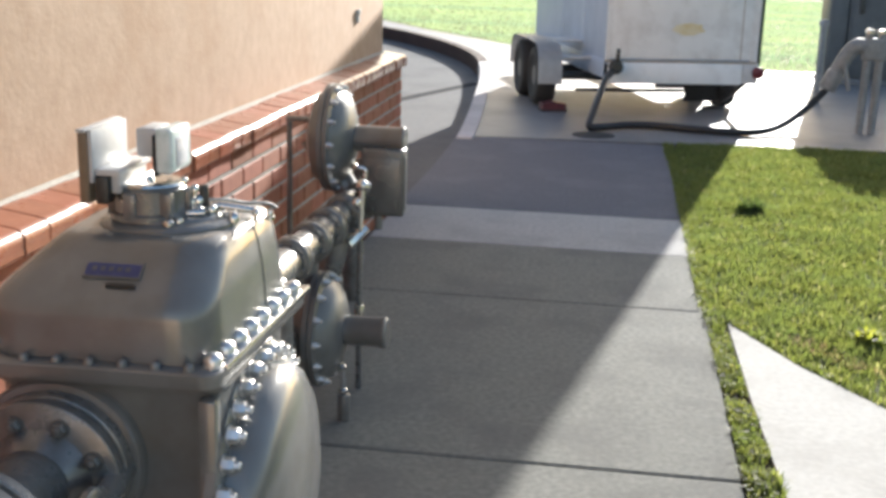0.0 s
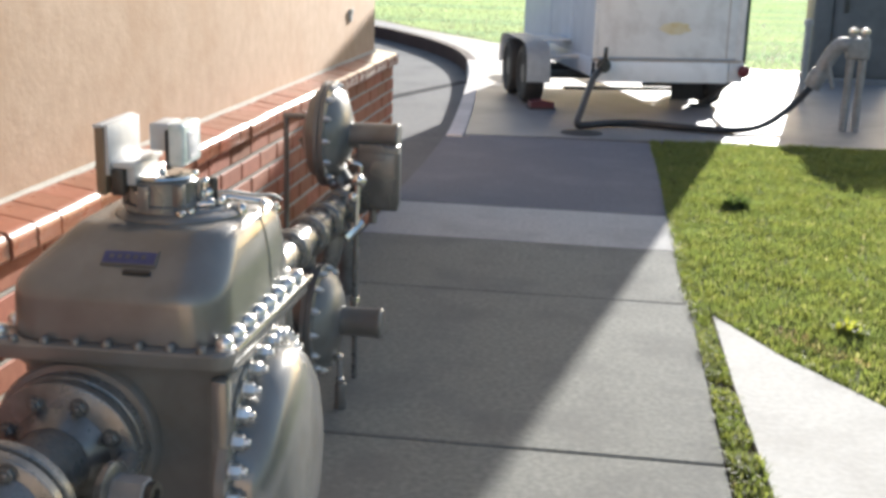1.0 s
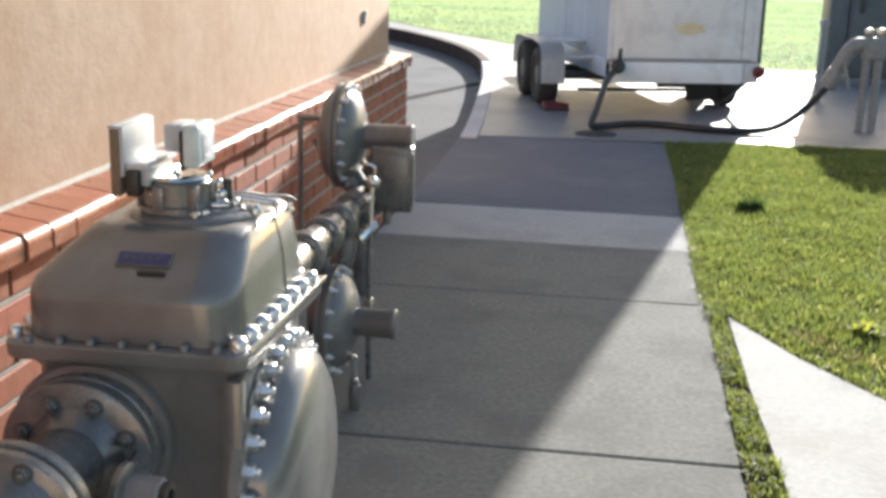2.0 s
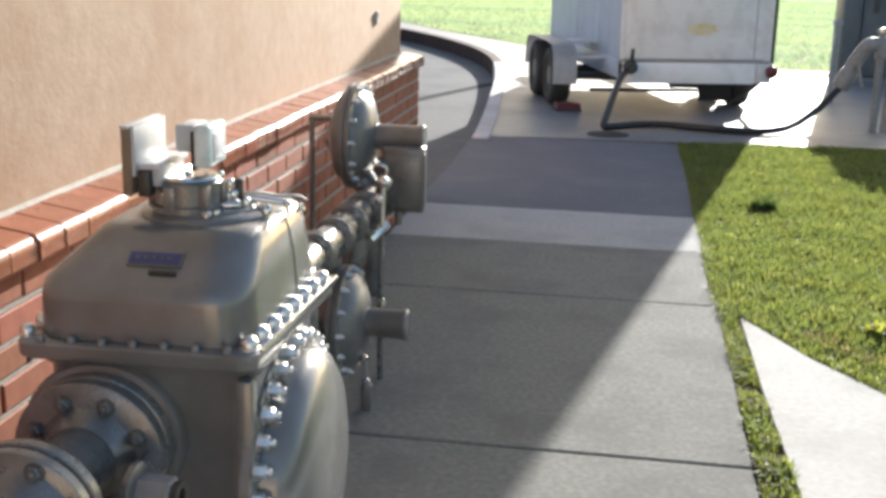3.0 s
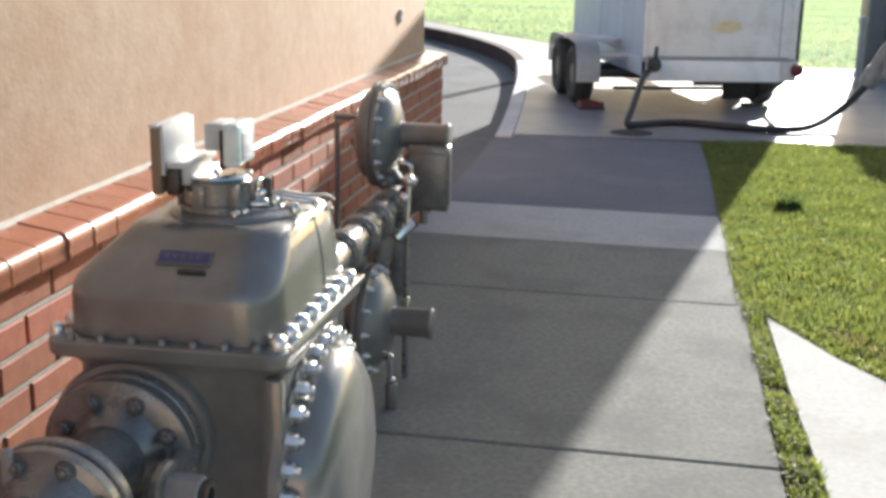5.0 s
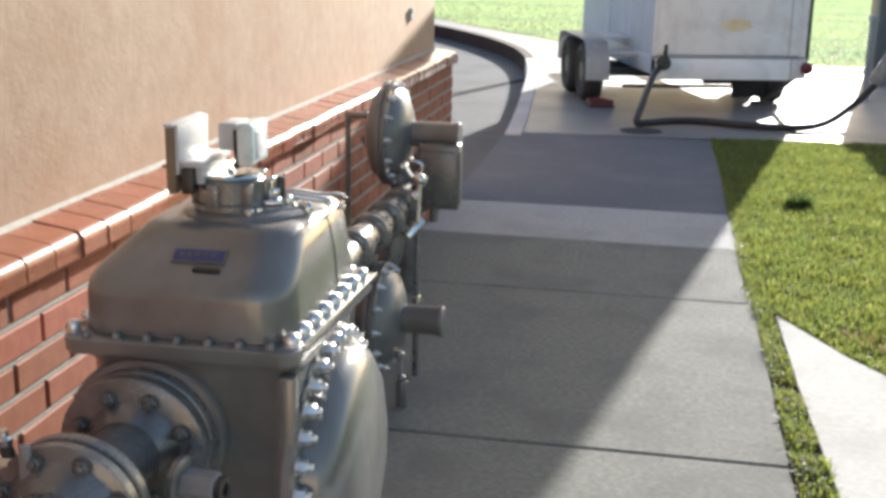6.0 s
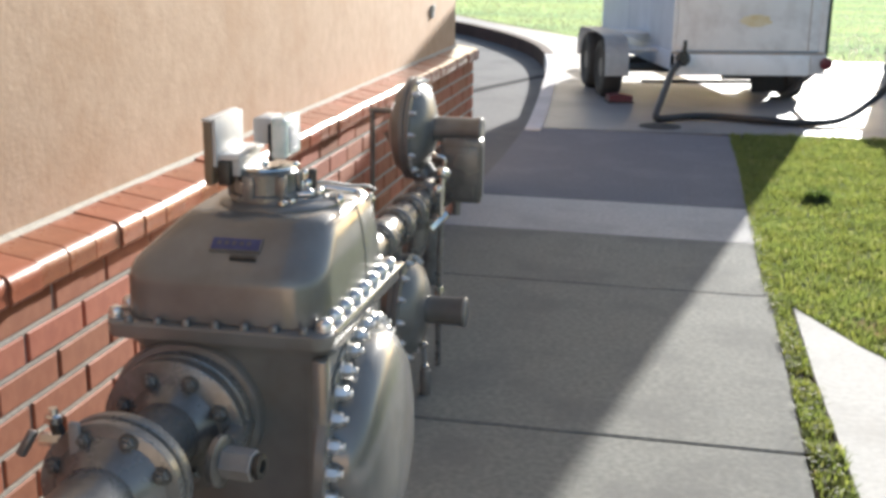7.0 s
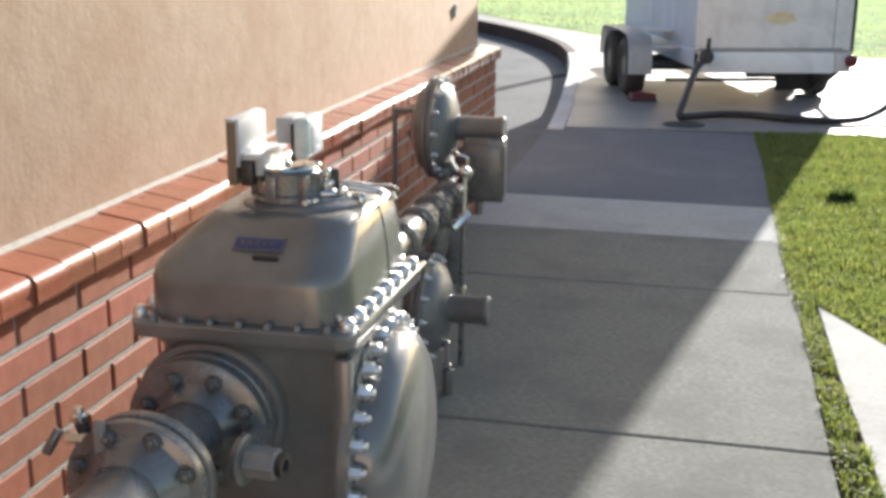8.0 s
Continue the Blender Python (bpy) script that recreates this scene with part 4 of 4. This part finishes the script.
def blades(name, poly, count, lo, hi, width, z, material, label, seed, clump=0.0, lean=0.5):
    rng = np.random.default_rng(seed)
    P = np.array(poly)
    a, b = P.min(0), P.max(0)
    pts = rng.uniform(a, b, (count * 3, 2))
    pts = pts[inside(pts[:, 0], pts[:, 1], poly)]
    if clump:
        field = np.array([noise.noise((p[0] * 7, p[1] * 7, 3.1)) for p in pts])
        pts = pts[rng.uniform(-0.6, 1, len(pts)) < field * clump * 2 + 0.4]
    pts = pts[:count]
    n = len(pts)
    ang = rng.uniform(0, 2 * np.pi, n)
    tall = np.array([noise.noise((p[0] * 3.1, p[1] * 3.1, 7.7)) for p in pts]) * 0.5 + 1.0
    h = rng.uniform(lo, hi, n) * tall
    w = rng.uniform(0.6, 1.2, n) * width
    tilt = rng.uniform(0, lean, n) * h
    dx, dy = np.cos(ang), np.sin(ang)
    base = np.column_stack([pts, np.full(n, z)])
    side = np.column_stack([-dy * w / 2, dx * w / 2, np.zeros(n)])
    mid = base + np.column_stack([dx * tilt * 0.35, dy * tilt * 0.35, h * 0.6])
    tip = base + np.column_stack([dx * tilt, dy * tilt, h * (1 - 0.25 * tilt / h)])
    v = np.stack([base - side, base + side, mid + side * 0.8, mid - side * 0.8, tip], 1).reshape(-1, 3)
    i = np.arange(n)[:, None] * 5
    faces = [tuple(f) for f in (i + np.array([[0, 1, 2, 3]]))] + [tuple(f) for f in (i + np.array([[3, 2, 4]]))]
    me = bpy.data.meshes.new(name)
    me.from_pydata(v.tolist(), [], [tuple(int(k) for k in f) for f in faces])
    me.materials.append(material)
    return tagged(new(name, me), label, "grass", kind="stuff")


blades("lawn_grass", [(0.50, 5.12), (0.58, 4.96), (0.82, 4.46), (1.05, 4.09), (2.12, 2.26), (3.2, 2.26), (4.2, 10.0), (0.58, 9.76), (0.49, 8.2)], 250000, 0.014, 0.042, 0.0052, -0.010, BLADE, "short sunlit green lawn grass with some dry blades", 3, 0.5, 0.8)
blades("joint_grass", [(0.50, 5.14), (0.575, 5.0), (0.595, 4.04), (0.635, 2.73), (0.665, 1.5), (0.54, 1.5), (0.515, 3.3)], 9000, 0.012, 0.045, 0.0065, -0.014, WEED, "tufts of green weeds growing in the pavement joint", 5, 1.0, 1.2)
# colour paled for sun glare, stretched dark bands stand in for shadows
FARBLADE = grass_mat("far_blade_glare_shadow", (0.36, 0.46, 0.21), (0.44, 0.54, 0.27), (0.52, 0.56, 0.36), 0.8, 0.12, 0.5)
blades("far_grass", [(-14, 32), (-10.9, 29.5), (-5.3, 25.6), (-3.5, 22.4), (-1.8, 19.65), (0.26, 17.75), (2.2, 16.56), (7.2, 16.9), (9, 45), (-14, 45)], 150000, 0.02, 0.06, 0.02, -0.008, FARBLADE, "far sunlit lawn grass", 7, 0.2, 0.8)


def disc(cx, cy, r, n=10):
    return [(cx + r * math.cos(2 * math.pi * k / n), cy + r * math.sin(2 * math.pi * k / n)) for k in range(n)]


TUFT = grass_mat("dark_tuft_leaf", (0.06, 0.10, 0.02), (0.15, 0.20, 0.04), (0.24, 0.26, 0.07))
YELLOWLEAF = grass_mat("yellow_leaf", (0.30, 0.33, 0.03), (0.52, 0.52, 0.06), (0.6, 0.55, 0.15))
DRY = grass_mat("dry_grass", (0.28, 0.19, 0.07), (0.44, 0.33, 0.14), (0.5, 0.42, 0.2))
blades("dark_tuft", disc(0.916, 7.24, 0.08), 300, 0.04, 0.085, 0.008, -0.01, TUFT, "dark green tuft standing in the lawn", 21, 0, 0.9)
blades("yellow_weed", disc(1.143, 4.81, 0.055), 130, 0.03, 0.06, 0.014, -0.01, YELLOWLEAF, "yellow-green broadleaf weed in the lawn", 22, 0, 1.2)
blades("dry_grass", [(0.77, 4.84), (0.86, 4.64), (1.05, 4.41), (1.15, 4.41), (1.05, 4.58), (0.87, 4.84)], 700, 0.015, 0.035, 0.005, -0.01, DRY, "dry brown grass along the slab edge", 23, 0.3, 1.0)
blades("edge_grass", [(0.58, 5.0), (0.81, 4.48), (1.04, 4.11), (2.1, 2.25), (2.16, 2.29), (1.09, 4.15), (0.85, 4.52), (0.62, 5.04)], 4200, 0.025, 0.06, 0.006, -0.012, WEED, "ragged long grass hanging over the slab edge", 24, 0.4, 1.3)
blades("path_edge_grass", [(0.485, 5.1), (0.48, 8.2), (0.46, 9.7), (0.55, 9.7), (0.545, 8.2), (0.54, 5.1)], 4500, 0.02, 0.05, 0.005, -0.012, WEED, "ragged grass hanging over the path edge", 25, 0.4, 1.2)

# ---- bricks of the wall, last ----
def brick_mesh(name, L, H, D, chamfer=0.004):
    b = box(-D, 0, 0, L, 0, H)
    front = [e for e in b.edges if all(v.co.x > -1e-6 for v in e.verts)]
    bmesh.ops.bevel(b, geom=front, offset=chamfer, segments=1, affect="EDGES")
    me = bpy.data.meshes.new(name)
    b.to_mesh(me)
    b.free()
    me.materials.append(BRICK)
    return me


COURSE, BL, JOINT = 0.0762, 0.2304, 0.0115
MESH_FULL = brick_mesh("brick", BL - JOINT, COURSE - JOINT, 0.06)
rng = random.Random(11)
TAIL = {}
for c in range(11):
    z = 0.694 + RISE - (c + 1) * COURSE + JOINT / 2
    part("bed_joint", box(-0.04, -0.0138, -0.74, S_END - 0.004, z - JOINT + 0.001, z - 0.001), MORTAR, wall_brick, local=True, smooth=False)
    s = -0.730 + (BL / 2 if c % 2 else 0)
    while s < S_END - 0.05:
        left = S_END - s
        me = MESH_FULL
        if left < BL * 1.3:
            if c % 2 not in TAIL:
                TAIL[c % 2] = brick_mesh("end_brick", left, COURSE - JOINT, 0.06)
            me = TAIL[c % 2]
        ob = new("brick", me)
        ob.parent = wall_brick
        ob.location = (-0.012 + rng.uniform(-0.0015, 0.0015), s + (0 if me is not MESH_FULL else rng.uniform(-0.0015, 0.0015)), z + rng.uniform(-0.0008, 0.0008))
        ob.rotation_euler = (rng.uniform(-0.004, 0.004), 0, rng.uniform(-0.006, 0.006))
        if me is not MESH_FULL:
            break
        s += BL
part("brick_rest", box(-0.06, -0.0125, -4.2, -0.74, -0.12, 0.694 + RISE), BRICK, wall_brick, "brick courses further along the wall", local=True, smooth=False)
CAPW = 0.1152
nose = [(-0.122, 0.742), (-0.122, 0.776), (-0.04, 0.761)] + [(-0.027 + 0.027 * math.sin(radians(a)), 0.730 + 0.029 * math.cos(radians(a))) for a in (0, 22, 45, 67, 90, 112)] + [(0.0, 0.702), (-0.006, 0.694), (-0.03, 0.694), (-0.03, 0.742)]
nose = [(x + (0.014 if x > -0.1 else 0), z + RISE) for x, z in nose]
cb = sweep_y(nose, 0, CAPW - 0.006)
me_cap = bpy.data.meshes.new("cap_brick")
bmesh.ops.recalc_face_normals(cb, faces=cb.faces)
cb.to_mesh(me_cap)
cb.free()
me_cap.materials.append(CAPBRICK)
me_cap.shade_smooth()
me_cap.set_sharp_from_angle(angle=radians(35))
k = 0
s = -0.214 + 44 * CAPW - 0.02
while s > -1.0:
    ob = new("cap_brick", me_cap)
    ob.parent = wall_brick
    ob.location = (rng.uniform(-0.0015, 0.0015), s, rng.uniform(-0.001, 0.001))
    ob.rotation_euler = (0, rng.uniform(-0.006, 0.006), rng.uniform(-0.004, 0.004))
    s -= CAPW
part("cap_rest", sweep_y(nose, -4.2, s + CAPW - 0.01), CAPBRICK, wall_brick, "glazed cap further along the wall", local=True)
